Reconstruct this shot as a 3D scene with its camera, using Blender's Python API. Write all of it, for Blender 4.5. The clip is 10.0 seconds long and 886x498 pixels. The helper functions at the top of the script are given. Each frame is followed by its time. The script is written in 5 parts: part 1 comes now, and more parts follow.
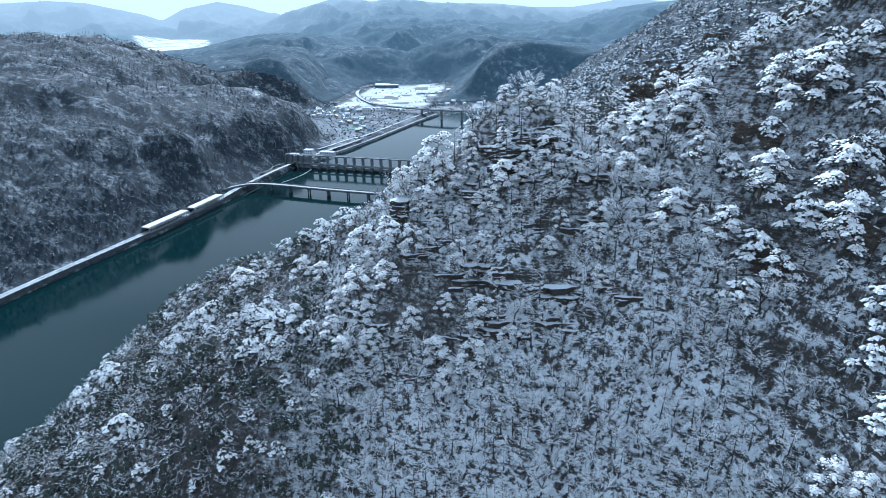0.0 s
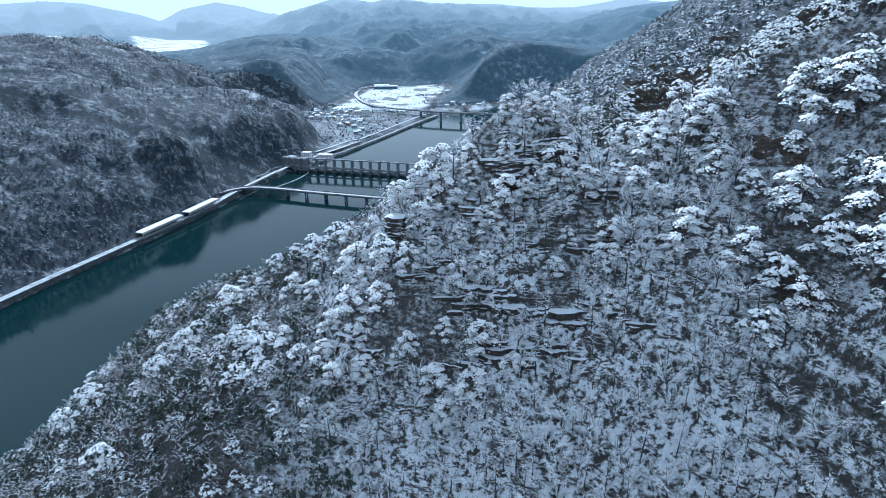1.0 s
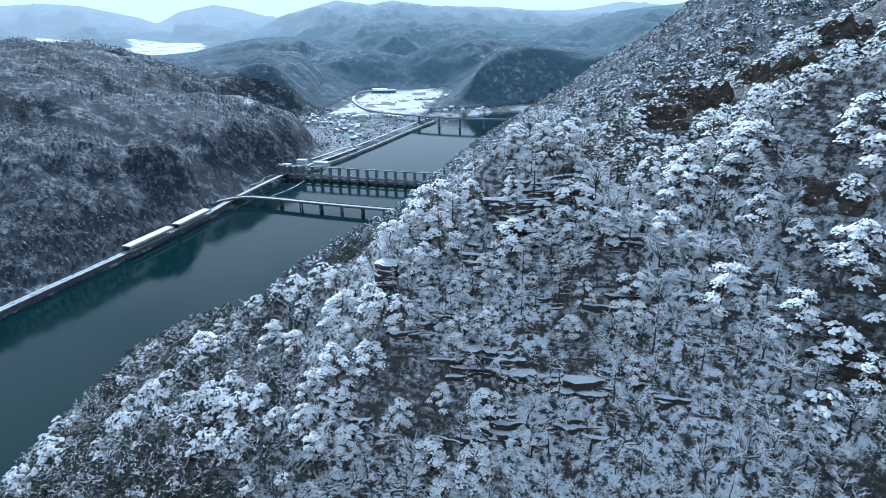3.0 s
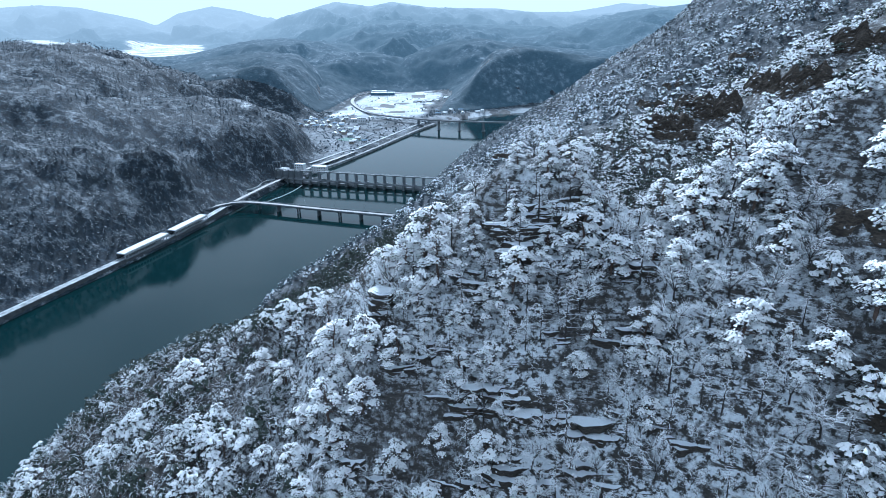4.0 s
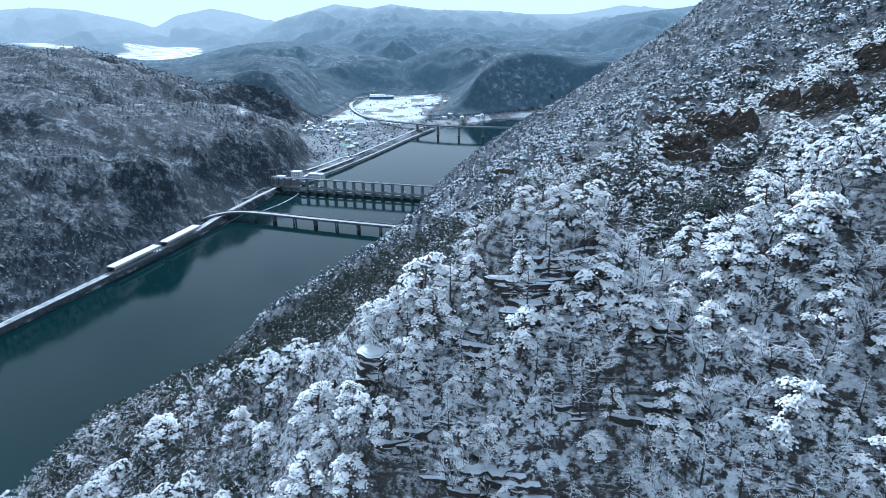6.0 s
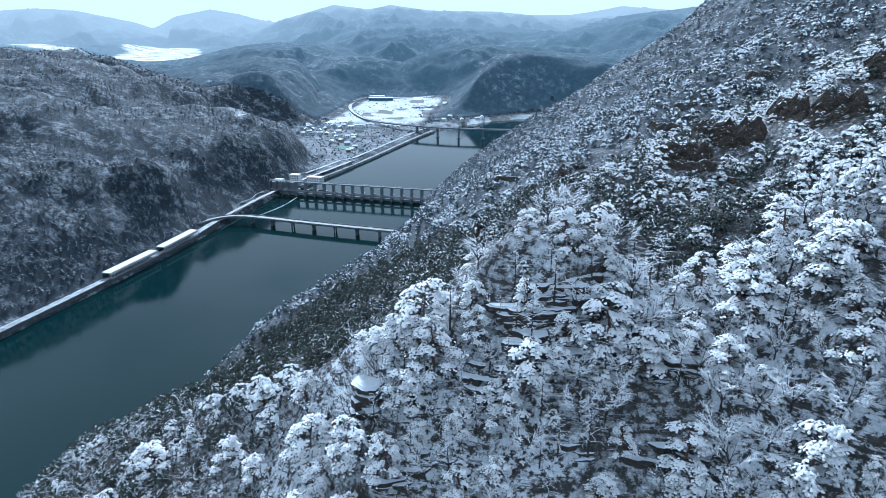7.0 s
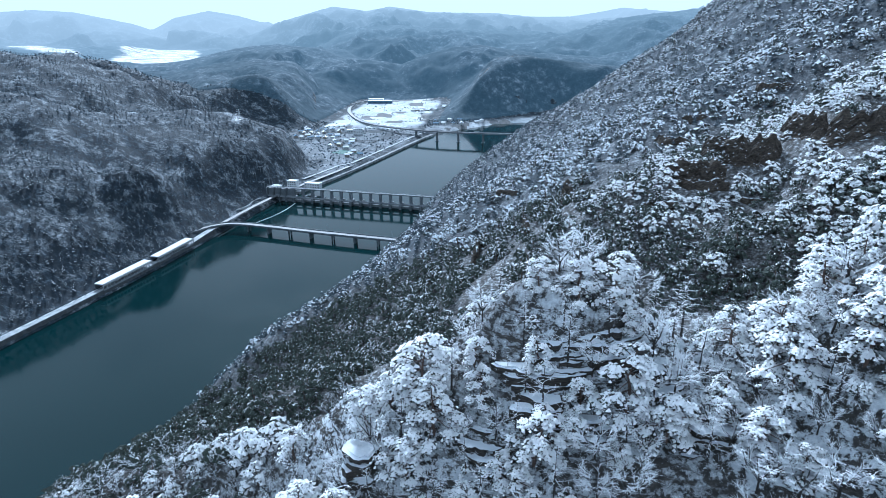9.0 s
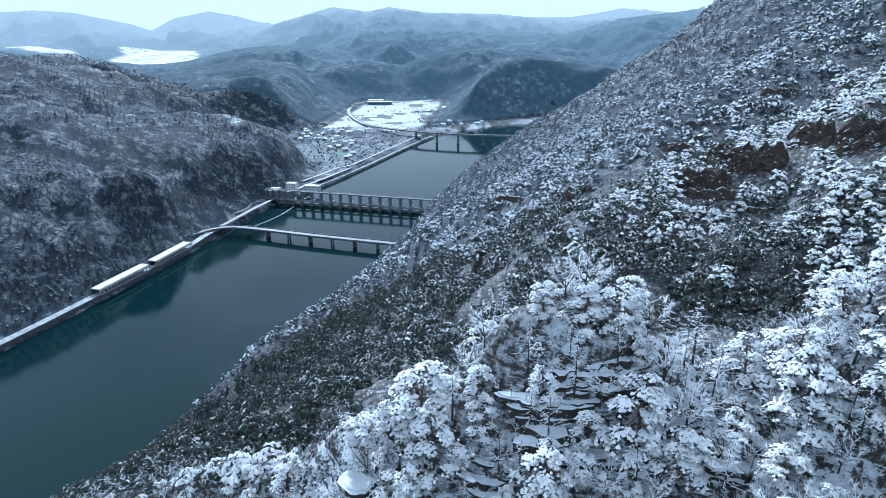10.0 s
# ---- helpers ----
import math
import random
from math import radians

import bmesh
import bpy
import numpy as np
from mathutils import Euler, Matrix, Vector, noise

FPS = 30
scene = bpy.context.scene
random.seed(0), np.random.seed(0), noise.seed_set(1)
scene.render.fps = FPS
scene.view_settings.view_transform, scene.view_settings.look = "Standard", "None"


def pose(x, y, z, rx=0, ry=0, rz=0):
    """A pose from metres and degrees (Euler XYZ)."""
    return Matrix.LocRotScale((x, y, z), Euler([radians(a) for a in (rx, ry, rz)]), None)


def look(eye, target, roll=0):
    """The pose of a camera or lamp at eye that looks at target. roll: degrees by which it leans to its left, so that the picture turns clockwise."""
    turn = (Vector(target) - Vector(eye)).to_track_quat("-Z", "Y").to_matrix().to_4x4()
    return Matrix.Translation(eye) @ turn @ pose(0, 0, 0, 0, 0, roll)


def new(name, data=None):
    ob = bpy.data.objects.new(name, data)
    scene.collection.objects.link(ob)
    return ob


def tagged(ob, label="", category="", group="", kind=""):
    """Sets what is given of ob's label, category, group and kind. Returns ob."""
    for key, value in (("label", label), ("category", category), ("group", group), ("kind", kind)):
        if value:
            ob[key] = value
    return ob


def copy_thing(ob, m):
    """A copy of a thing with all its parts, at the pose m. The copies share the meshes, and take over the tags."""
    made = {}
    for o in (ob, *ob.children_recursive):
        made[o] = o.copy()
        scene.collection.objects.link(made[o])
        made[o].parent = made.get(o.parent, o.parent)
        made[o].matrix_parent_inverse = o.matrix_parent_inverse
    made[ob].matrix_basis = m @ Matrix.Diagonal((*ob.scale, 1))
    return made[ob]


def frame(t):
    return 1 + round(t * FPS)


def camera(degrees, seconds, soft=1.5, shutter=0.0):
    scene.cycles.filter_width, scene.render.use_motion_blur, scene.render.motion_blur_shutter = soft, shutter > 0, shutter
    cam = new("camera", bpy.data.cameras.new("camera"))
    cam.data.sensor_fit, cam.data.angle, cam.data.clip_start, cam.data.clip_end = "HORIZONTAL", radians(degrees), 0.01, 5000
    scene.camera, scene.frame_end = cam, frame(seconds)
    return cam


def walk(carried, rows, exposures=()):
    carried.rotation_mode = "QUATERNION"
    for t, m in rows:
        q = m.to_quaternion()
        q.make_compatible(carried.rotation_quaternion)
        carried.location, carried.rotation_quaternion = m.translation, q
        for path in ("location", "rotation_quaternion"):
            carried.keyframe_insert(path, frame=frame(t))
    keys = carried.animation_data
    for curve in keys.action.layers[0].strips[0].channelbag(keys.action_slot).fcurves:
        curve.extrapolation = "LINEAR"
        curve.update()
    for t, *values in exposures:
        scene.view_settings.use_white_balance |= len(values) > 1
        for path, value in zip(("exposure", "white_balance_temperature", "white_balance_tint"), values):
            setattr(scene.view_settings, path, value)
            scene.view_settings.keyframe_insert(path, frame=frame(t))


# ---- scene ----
EXPOSURE, KELVIN, TINT = -0.05, 4790, 4
cam = camera(72.0, 10.0, soft=0.5)
# seconds, x, y, z, yaw, pitch, lean
PATH = [
    (0.0, 0.00, 0.00, 239.73, 0.000, -20.973, 0.599),
    (0.5, 0.19, 6.76, 240.23, -0.029, -20.965, 0.592),
    (1.0, 0.30, 13.59, 240.98, -0.060, -20.943, 0.582),
    (1.5, 0.30, 20.40, 241.77, -0.095, -20.910, 0.567),
    (2.0, 0.31, 27.16, 242.74, -0.125, -20.872, 0.552),
    (2.5, 0.39, 33.82, 244.02, -0.153, -20.826, 0.540),
    (4.0, 0.99, 52.90, 247.99, -0.210, -20.687, 0.540),
    (4.5, 1.15, 58.67, 249.33, -0.222, -20.651, 0.544),
    (5.0, 1.25, 64.04, 250.69, -0.232, -20.615, 0.550),
    (5.5, 1.39, 69.15, 252.12, -0.249, -20.586, 0.546),
    (7.0, 1.69, 82.99, 256.19, -0.290, -20.536, 0.519),
    (7.5, 1.60, 87.24, 257.40, -0.304, -20.509, 0.519),
    (8.0, 1.55, 91.26, 258.60, -0.320, -20.490, 0.521),
    (8.5, 1.58, 95.09, 259.91, -0.333, -20.478, 0.523),
    (9.0, 1.56, 98.73, 261.16, -0.345, -20.473, 0.519),
    (9.5, 1.60, 102.11, 262.41, -0.354, -20.462, 0.511),
    (10.0, 1.49, 105.37, 263.44, -0.362, -20.454, 0.499),
]
walk(cam, [(t, pose(x, y, z, 90 + pitch, lean, yaw)) for t, x, y, z, yaw, pitch, lean in PATH],
     exposures=[(0.0, EXPOSURE, KELVIN, TINT), (10.0, EXPOSURE, KELVIN, TINT)])

# ---------------------------------------------------------------- light
SUN_AZ, SUN_EL = radians(-14), radians(37)      # ahead of the flight, a little to its left
world = bpy.data.worlds.new("winter_sky")
scene.world = world
world.use_nodes = True
wn, wl = world.node_tree.nodes, world.node_tree.links
wn.clear()
w_out = wn.new("ShaderNodeOutputWorld")
w_bg = wn.new("ShaderNodeBackground")
w_sky = wn.new("ShaderNodeTexSky")
w_sky.sky_type = 'NISHITA'
w_sky.sun_disc = False
w_sky.sun_elevation = SUN_EL
w_sky.sun_rotation = SUN_AZ
w_sky.altitude = 300
w_sky.air_density = 1.0
w_sky.dust_density = 0.4
w_sky.ozone_density = 3.0
w_tc = wn.new("ShaderNodeTexCoord")
w_map = wn.new("ShaderNodeMapping")
w_map.inputs["Scale"].default_value = (1.6, 1.6, 5.0)
w_noise = wn.new("ShaderNodeTexNoise")
w_noise.inputs["Scale"].default_value = 1.7
w_noise.inputs["Detail"].default_value = 7
w_ramp = wn.new("ShaderNodeValToRGB")
w_ramp.color_ramp.elements[0].position = 0.0
w_ramp.color_ramp.elements[1].position = 0.42
w_mix = wn.new("ShaderNodeMixRGB")
w_mix.inputs["Color2"].default_value = (20.0, 20.6, 20.8, 1)     # thin bright cloud
w_sep = wn.new("ShaderNodeSeparateXYZ")
wl.new(w_tc.outputs["Generated"], w_sep.inputs[0])
w_low = wn.new("ShaderNodeMapRange")                             # bright haze low over the horizon
w_low.inputs["From Min"].default_value = 0.02
w_low.inputs["From Max"].default_value = 0.50
w_low.inputs["To Min"].default_value = 1.0
w_low.inputs["To Max"].default_value = 0.0
wl.new(w_sep.outputs["Z"], w_low.inputs["Value"])
w_mix2 = wn.new("ShaderNodeMixRGB")
w_mix2.inputs["Color2"].default_value = (23.6, 25.0, 25.4, 1)
wl.new(w_low.outputs["Result"], w_mix2.inputs["Fac"])
wl.new(w_mix.outputs["Color"], w_mix2.inputs["Color1"])
wl.new(w_tc.outputs["Generated"], w_map.inputs["Vector"])
wl.new(w_map.outputs["Vector"], w_noise.inputs["Vector"])
wl.new(w_noise.outputs["Fac"], w_ramp.inputs["Fac"])
wl.new(w_ramp.outputs["Color"], w_mix.inputs["Fac"])
wl.new(w_sky.outputs["Color"], w_mix.inputs["Color1"])
wl.new(w_mix2.outputs["Color"], w_bg.inputs["Color"])
w_bg.inputs["Strength"].default_value = 0.0425
wl.new(w_bg.outputs["Background"], w_out.inputs["Surface"])

sun_data = bpy.data.lights.new("sun", 'SUN')
sun_data.energy = 5.0
sun_data.angle = radians(7)
sun_data.color = (1.0, 0.96, 0.91)
sun = new("sun", sun_data)
sun_way = Vector((math.sin(SUN_AZ) * math.cos(SUN_EL), math.cos(SUN_AZ) * math.cos(SUN_EL), math.sin(SUN_EL)))
sun.matrix_world = look((0, 0, 900), Vector((0, 0, 900)) - 100 * sun_way)

# ---------------------------------------------------------------- materials
def material(name):
    m = bpy.data.materials.new(name)
    m.use_nodes = True
    nt = m.node_tree
    return m, nt, nt.nodes["Principled BSDF"]


def noise_node(nt, scale, detail=5, rough=0.6, coords="Object", stretch=None):
    tc = nt.nodes.new("ShaderNodeTexCoord")
    n = nt.nodes.new("ShaderNodeTexNoise")
    n.inputs["Scale"].default_value = scale
    n.inputs["Detail"].default_value = detail
    n.inputs["Roughness"].default_value = rough
    if stretch:
        mp = nt.nodes.new("ShaderNodeMapping")
        mp.inputs["Scale"].default_value = stretch
        nt.links.new(tc.outputs[coords], mp.inputs["Vector"])
        nt.links.new(mp.outputs["Vector"], n.inputs["Vector"])
    else:
        nt.links.new(tc.outputs[coords], n.inputs["Vector"])
    return n.outputs["Fac"]


def ramp(nt, fac, stops):
    r = nt.nodes.new("ShaderNodeValToRGB")
    while len(r.color_ramp.elements) < len(stops):
        r.color_ramp.elements.new(0.5)
    for e, (p, c) in zip(r.color_ramp.elements, stops):
        e.position = p
        e.color = (*c, 1) if len(c) == 3 else c
    nt.links.new(fac, r.inputs["Fac"])
    return r.outputs["Color"]


def mix(nt, fac, a, b):
    n = nt.nodes.new("ShaderNodeMixRGB")
    for key, v in (("Fac", fac), ("Color1", a), ("Color2", b)):
        if isinstance(v, (int, float)):
            n.inputs[key].default_value = v
        elif isinstance(v, tuple):
            n.inputs[key].default_value = (*v, 1)
        else:
            nt.links.new(v, n.inputs[key])
    return n.outputs["Color"]


def bump(nt, bsdf, height, strength, dist):
    b = nt.nodes.new("ShaderNodeBump")
    b.inputs["Strength"].default_value = strength
    b.inputs["Distance"].default_value = dist
    nt.links.new(height, b.inputs["Height"])
    nt.links.new(b.outputs["Normal"], bsdf.inputs["Normal"])


def maths(nt, op, a, b):
    n = nt.nodes.new("ShaderNodeMath")
    n.operation = op
    n.use_clamp = True
    for i, v in enumerate((a, b)):
        if isinstance(v, (int, float)):
            n.inputs[i].default_value = v
        else:
            nt.links.new(v, n.inputs[i])
    return n.outputs["Value"]


def up_facing(nt):
    g = nt.nodes.new("ShaderNodeNewGeometry")
    s = nt.nodes.new("ShaderNodeSeparateXYZ")
    nt.links.new(g.outputs["Normal"], s.inputs["Vector"])
    return s.outputs["Z"]


def two_tone(name, dark, light, scale, rough=0.8, bump_d=0.0, lo=0.35, hi=0.65, stretch=None, coords="Object"):
    m, nt, b = material(name)
    n = noise_node(nt, scale, 6, 0.65, coords, stretch)
    c = ramp(nt, n, [(lo, dark), (hi, light)])
    n2 = noise_node(nt, scale * 0.13, 3, 0.5, coords)
    c2 = mix(nt, ramp(nt, n2, [(0.3, (0, 0, 0)), (0.7, (0.45, 0.45, 0.45))]), c, tuple(x * 0.72 for x in light))
    nt.links.new(c2, b.inputs["Base Color"])
    b.inputs["Roughness"].default_value = rough
    if bump_d:
        bump(nt, b, n, 0.7, bump_d)
    return m


def snow_topped(name, dark, light, scale, snow=(0.80, 0.84, 0.88), thr=0.35, soft=0.25, patch=0.35, patch_scale=0.4, rough=0.85, stretch=None, bump_d=0.0):
    """A surface whose upward faces carry snow, broken by patches."""
    m, nt, b = material(name)
    grain = noise_node(nt, scale, 7, 0.7, "Object", stretch)
    base = ramp(nt, grain, [(0.35, dark), (0.65, light)])
    if bump_d:
        bump(nt, b, noise_node(nt, scale * 2, 6, 0.7, "Object", stretch), 1.0, bump_d)
    wob = noise_node(nt, patch_scale, 5, 0.65)
    w = nt.nodes.new("ShaderNodeMath")
    w.operation = 'MULTIPLY_ADD'
    nt.links.new(wob, w.inputs[0])
    w.inputs[1].default_value = patch * 2
    w.inputs[2].default_value = -patch
    s = nt.nodes.new("ShaderNodeMath")
    s.operation = 'ADD'
    nt.links.new(up_facing(nt), s.inputs[0])
    nt.links.new(w.outputs[0], s.inputs[1])
    fac = ramp(nt, s.outputs[0], [(max(0.0, thr), (0, 0, 0)), (min(1.0, thr + soft), (1, 1, 1))])
    nt.links.new(mix(nt, fac, base, snow), b.inputs["Base Color"])
    b.inputs["Roughness"].default_value = rough
    return m


MAT_SNOW = two_tone("snow", (0.70, 0.75, 0.81), (0.86, 0.88, 0.91), 2.5, 0.75, 0.12)
MAT_PINE_SNOW = snow_topped("snow_on_pine", (0.03, 0.04, 0.034), (0.12, 0.14, 0.12), 3.0, (0.95, 0.96, 0.98), 0.36, 0.14, 0.50, 1.6, 0.8, None, 0.15)
MAT_PINE_DUST = snow_topped("snow_dust_on_pine", (0.018, 0.026, 0.022), (0.06, 0.075, 0.06), 3.0, (0.80, 0.83, 0.86), 0.82, 0.14, 0.70, 0.8)
MAT_PINE_HALF = snow_topped("half_snowed_pine", (0.016, 0.024, 0.020), (0.055, 0.068, 0.055), 3.0, (0.86, 0.88, 0.91), 0.66, 0.14, 0.75, 0.9)
# far needles and crowns: distance haze put into the colour, paler and bluer
MAT_NEEDLE_FAR = two_tone("hazed_pine_needles", (0.018, 0.030, 0.040), (0.065, 0.088, 0.108), 0.3, 0.8)
MAT_SPECK = two_tone("hazed_far_crowns", (0.014, 0.026, 0.036), (0.11, 0.14, 0.17), 0.10, 0.9)
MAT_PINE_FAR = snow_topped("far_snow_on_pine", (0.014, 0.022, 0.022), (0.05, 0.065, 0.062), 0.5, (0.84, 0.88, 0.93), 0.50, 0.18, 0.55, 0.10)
MAT_TWIG_DULL = snow_topped("brown_frosted_twigs", (0.035, 0.030, 0.028), (0.12, 0.102, 0.092), 2.0, (0.74, 0.78, 0.82), 0.55, 0.30, 0.45, 0.15)
MAT_NEEDLE = two_tone("pine_needles", (0.010, 0.017, 0.014), (0.040, 0.052, 0.036), 1.5, 0.7)
MAT_PINE_BARK = two_tone("pine_bark", (0.06, 0.045, 0.04), (0.16, 0.11, 0.085), 3.0, 0.9, 0.03)
MAT_BARE = snow_topped("frosted_bark", (0.016, 0.015, 0.015), (0.05, 0.045, 0.042), 2.0, (0.78, 0.82, 0.87), 0.30, 0.3, 0.30, 0.9)
MAT_TWIG = snow_topped("frosted_twigs", (0.05, 0.046, 0.046), (0.15, 0.14, 0.14), 2.0, (0.88, 0.90, 0.93), 0.28, 0.30, 0.45, 0.25)
MAT_BRUSH = snow_topped("brown_brush", (0.030, 0.025, 0.022), (0.11, 0.092, 0.082), 2.0, (0.80, 0.83, 0.87), 0.52, 0.3, 0.45, 0.10)
MAT_ROCK = snow_topped("grey_rock", (0.016, 0.014, 0.013), (0.105, 0.084, 0.064), 0.8, (0.78, 0.82, 0.86), 0.80, 0.12, 0.70, 0.7, 0.9, (1, 1, 2.5), 0.35)
MAT_ROCK_FACE = snow_topped("dark_layered_rock", (0.008, 0.008, 0.008), (0.075, 0.064, 0.052), 0.9, (0.74, 0.78, 0.83), 0.62, 0.12, 0.55, 0.9, 0.9, (1, 1, 4), 0.25)
MAT_CONCRETE = two_tone("concrete", (0.20, 0.22, 0.24), (0.34, 0.36, 0.38), 0.25, 0.85, 0.05)
MAT_DARK_CONCRETE = two_tone("wet_concrete", (0.10, 0.115, 0.13), (0.19, 0.21, 0.23), 0.3, 0.7, 0.05)
MAT_WALL = two_tone("stained_wall", (0.045, 0.05, 0.055), (0.13, 0.14, 0.15), 0.25, 0.85, 0.1)
MAT_STEEL = two_tone("painted_steel", (0.13, 0.15, 0.17), (0.22, 0.24, 0.26), 0.5, 0.5)
MAT_GATE = two_tone("steel_gate", (0.22, 0.25, 0.28), (0.34, 0.37, 0.40), 0.2, 0.55, 0.0, stretch=(3, 3, 0.3))
MAT_ASPHALT = two_tone("wet_asphalt", (0.05, 0.055, 0.06), (0.14, 0.15, 0.16), 0.25, 0.6)
MAT_ROAD_SNOW = two_tone("slushy_road", (0.12, 0.13, 0.14), (0.46, 0.49, 0.52), 0.12, 0.7)
MAT_BANK = two_tone("patchy_stone_bank", (0.08, 0.085, 0.09), (0.42, 0.44, 0.46), 0.12, 0.9)
MAT_PLASTER = two_tone("pale_render", (0.40, 0.42, 0.44), (0.58, 0.60, 0.62), 0.3, 0.85)
MAT_WINDOW = two_tone("dark_glass", (0.02, 0.03, 0.04), (0.05, 0.06, 0.07), 0.4, 0.15)

# ---------------------------------------------------------------- height of the land
PERM = np.random.RandomState(7).permutation(512)
GRAD = np.random.RandomState(8).uniform(-1, 1, (512, 2))


def gnoise(x, y):
    xi, yi = np.floor(x).astype(int), np.floor(y).astype(int)
    xf, yf = x - xi, y - yi
    u, v = xf * xf * xf * (xf * (xf * 6 - 15) + 10), yf * yf * yf * (yf * (yf * 6 - 15) + 10)

    def corner(dx, dy):
        g = GRAD[PERM[(PERM[(xi + dx) & 255] + yi + dy) & 511]]
        return g[..., 0] * (xf - dx) + g[..., 1] * (yf - dy)
    a = corner(0, 0) * (1 - u) + corner(1, 0) * u
    b = corner(0, 1) * (1 - u) + corner(1, 1) * u
    return (a * (1 - v) + b * v) * 1.4


def fbm(x, y, size, octaves=4, gain=0.5, ridged=False):
    total, amp, norm = 0.0, 1.0, 0.0
    for o in range(octaves):
        n = gnoise(x / size + 17.3 * o, y / size - 9.1 * o)
        total = total + amp * ((1 - 2 * np.abs(n)) if ridged else n)
        norm += amp
        amp *= gain
        size *= 0.5
    return total / norm


def smooth(a, b, v):
    t = np.clip((v - a) / (b - a), 0, 1)
    return t * t * (3 - 2 * t)


# river: centre x, y and half width, from behind the camera to beyond the far bend
RIVER = np.array([(-760, -600, 100), (-452, 0, 100), (-335, 300, 106), (-279, 500, 107), (-246, 600, 107), (-202, 727, 112),
                  (-171, 836, 117), (-137, 985, 114), (-61, 1174, 102), (26, 1411, 102), (82, 1560, 100),
                  (190, 1680, 80), (420, 1740, 85), (900, 1760, 90), (1900, 1700, 100)], float)


def river_side(x, y):
    """Distance from the shore (negative in the water) and the side: +1 the right bank, -1 the left."""
    best = np.full(np.shape(x), 1e9)
    side = np.ones(np.shape(x))
    for (x0, y0, h0), (x1, y1, h1) in zip(RIVER[:-1], RIVER[1:]):
        dx, dy = x1 - x0, y1 - y0
        t = np.clip(((x - x0) * dx + (y - y0) * dy) / (dx * dx + dy * dy), 0, 1)
        px, py = x - x0 - t * dx, y - y0 - t * dy
        d = np.hypot(px, py) - (h0 + t * (h1 - h0))
        near = d < best
        side = np.where(near, np.where(px * dy - py * dx > 0, 1.0, -1.0), side)
        best = np.minimum(best, d)
    return best, side


def hump(x, y, cx, cy, rx, ry, turn=0.0):
    c, s = math.cos(radians(turn)), math.sin(radians(turn))
    u, v = ((x - cx) * c + (y - cy) * s) / rx, (-(x - cx) * s + (y - cy) * c) / ry
    return np.exp(-(u * u + v * v))


def capsule(x, y, x0, y0, x1, y1):
    dx, dy = x1 - x0, y1 - y0
    t = np.clip(((x - x0) * dx + (y - y0) * dy) / (dx * dx + dy * dy), 0, 1)
    return np.hypot(x - x0 - t * dx, y - y0 - t * dy)


def plain_distance(x, y):
    """How far outside the valley floor a place lies."""
    return np.minimum.reduce([capsule(x, y, -205, 1400, -120, 2150) - 125,
                              capsule(x, y, -190, 1480, -320, 1560) - 60,
                              capsule(x, y, -130, 1950, -60, 2200) - 55,
                              capsule(x, y, -10, 1640, 330, 1830) - 30,
                              capsule(x, y, -200, 1180, -200, 1400) - 30])


def far_field_distance(x, y):
    return np.minimum(capsule(x, y, -1230, 2850, -1430, 3400) - 180, capsule(x, y, -1650, 2900, -2050, 3300) - 60)


# swells and hollows of the right bank: first x, step, first y, step, and metres row by row
NEAR_SLOPE = (-190, 40, 100, 40, [
    [-2, -1, -2, -4, -6, -11, -14, -7, 6],
    [-10, -8, 0, 5, -5, -10, -17, -2, 15],
    [-17, -15, 0, 22, -5, -9, -9, 2, 17],
    [-18, -10, -9, -7, -18, -12, -8, 5, 15],
    [-17, 11, 10, -9, -14, -9, -5, 2, 6],
    [-14, 4, 22, 31, 16, 3, -1, -4, -8]])
SUMMIT = (-20, 22, 166, 22, [
    [-4, 1, 5, 11, 8, 1],
    [19, 12, 17, 12, 8, -8],
    [18, 13, 20, -15, -2, 11],
    [2, -1, 0, -15, -5, 16],
    [-9, -11, -12, -9, -1, 11]])
SECOND_SPUR = (-220, 62, 320, 62, [
    [-14, -25, -29, -28, -15, -10, -22, -27, -24],
    [-14, -19, -28, -44, -26, -1, -3, -15, -17],
    [-17, -15, -4, -23, -23, -2, 6, -1, -8],
    [-16, -11, 4, -5, -10, -3, 4, 3, -1],
    [-10, -6, -1, -1, -3, -1, 2, 3, 3],
    [-2, -5, -8, -5, -1, 1, 1, 2, 4]])
LONG_SLOPE = (-60, 110, 640, 120, [
    [-30, -14, -3, 4, 8],
    [-20, -8, -1, 3, 3],
    [-12, -3, 3, 2, -2],
    [-8, 0, 8, 4, -7]])


def swell(x, y, net):
    """A smooth surface through a coarse net of heights, nought outside it."""
    x0, dx, y0, dy, rows = net

    def bell(t):
        t = np.abs(t)
        return np.where(t < 1, 2 / 3 - t * t + t ** 3 / 2, np.where(t < 2, np.maximum(2 - t, 0) ** 3 / 6, 0))
    total = 0.0
    for j, row in enumerate(rows):
        by = bell((y - y0) / dy - j)
        for i, h in enumerate(row):
            total = total + h * bell((x - x0) / dx - i) * by
    return total


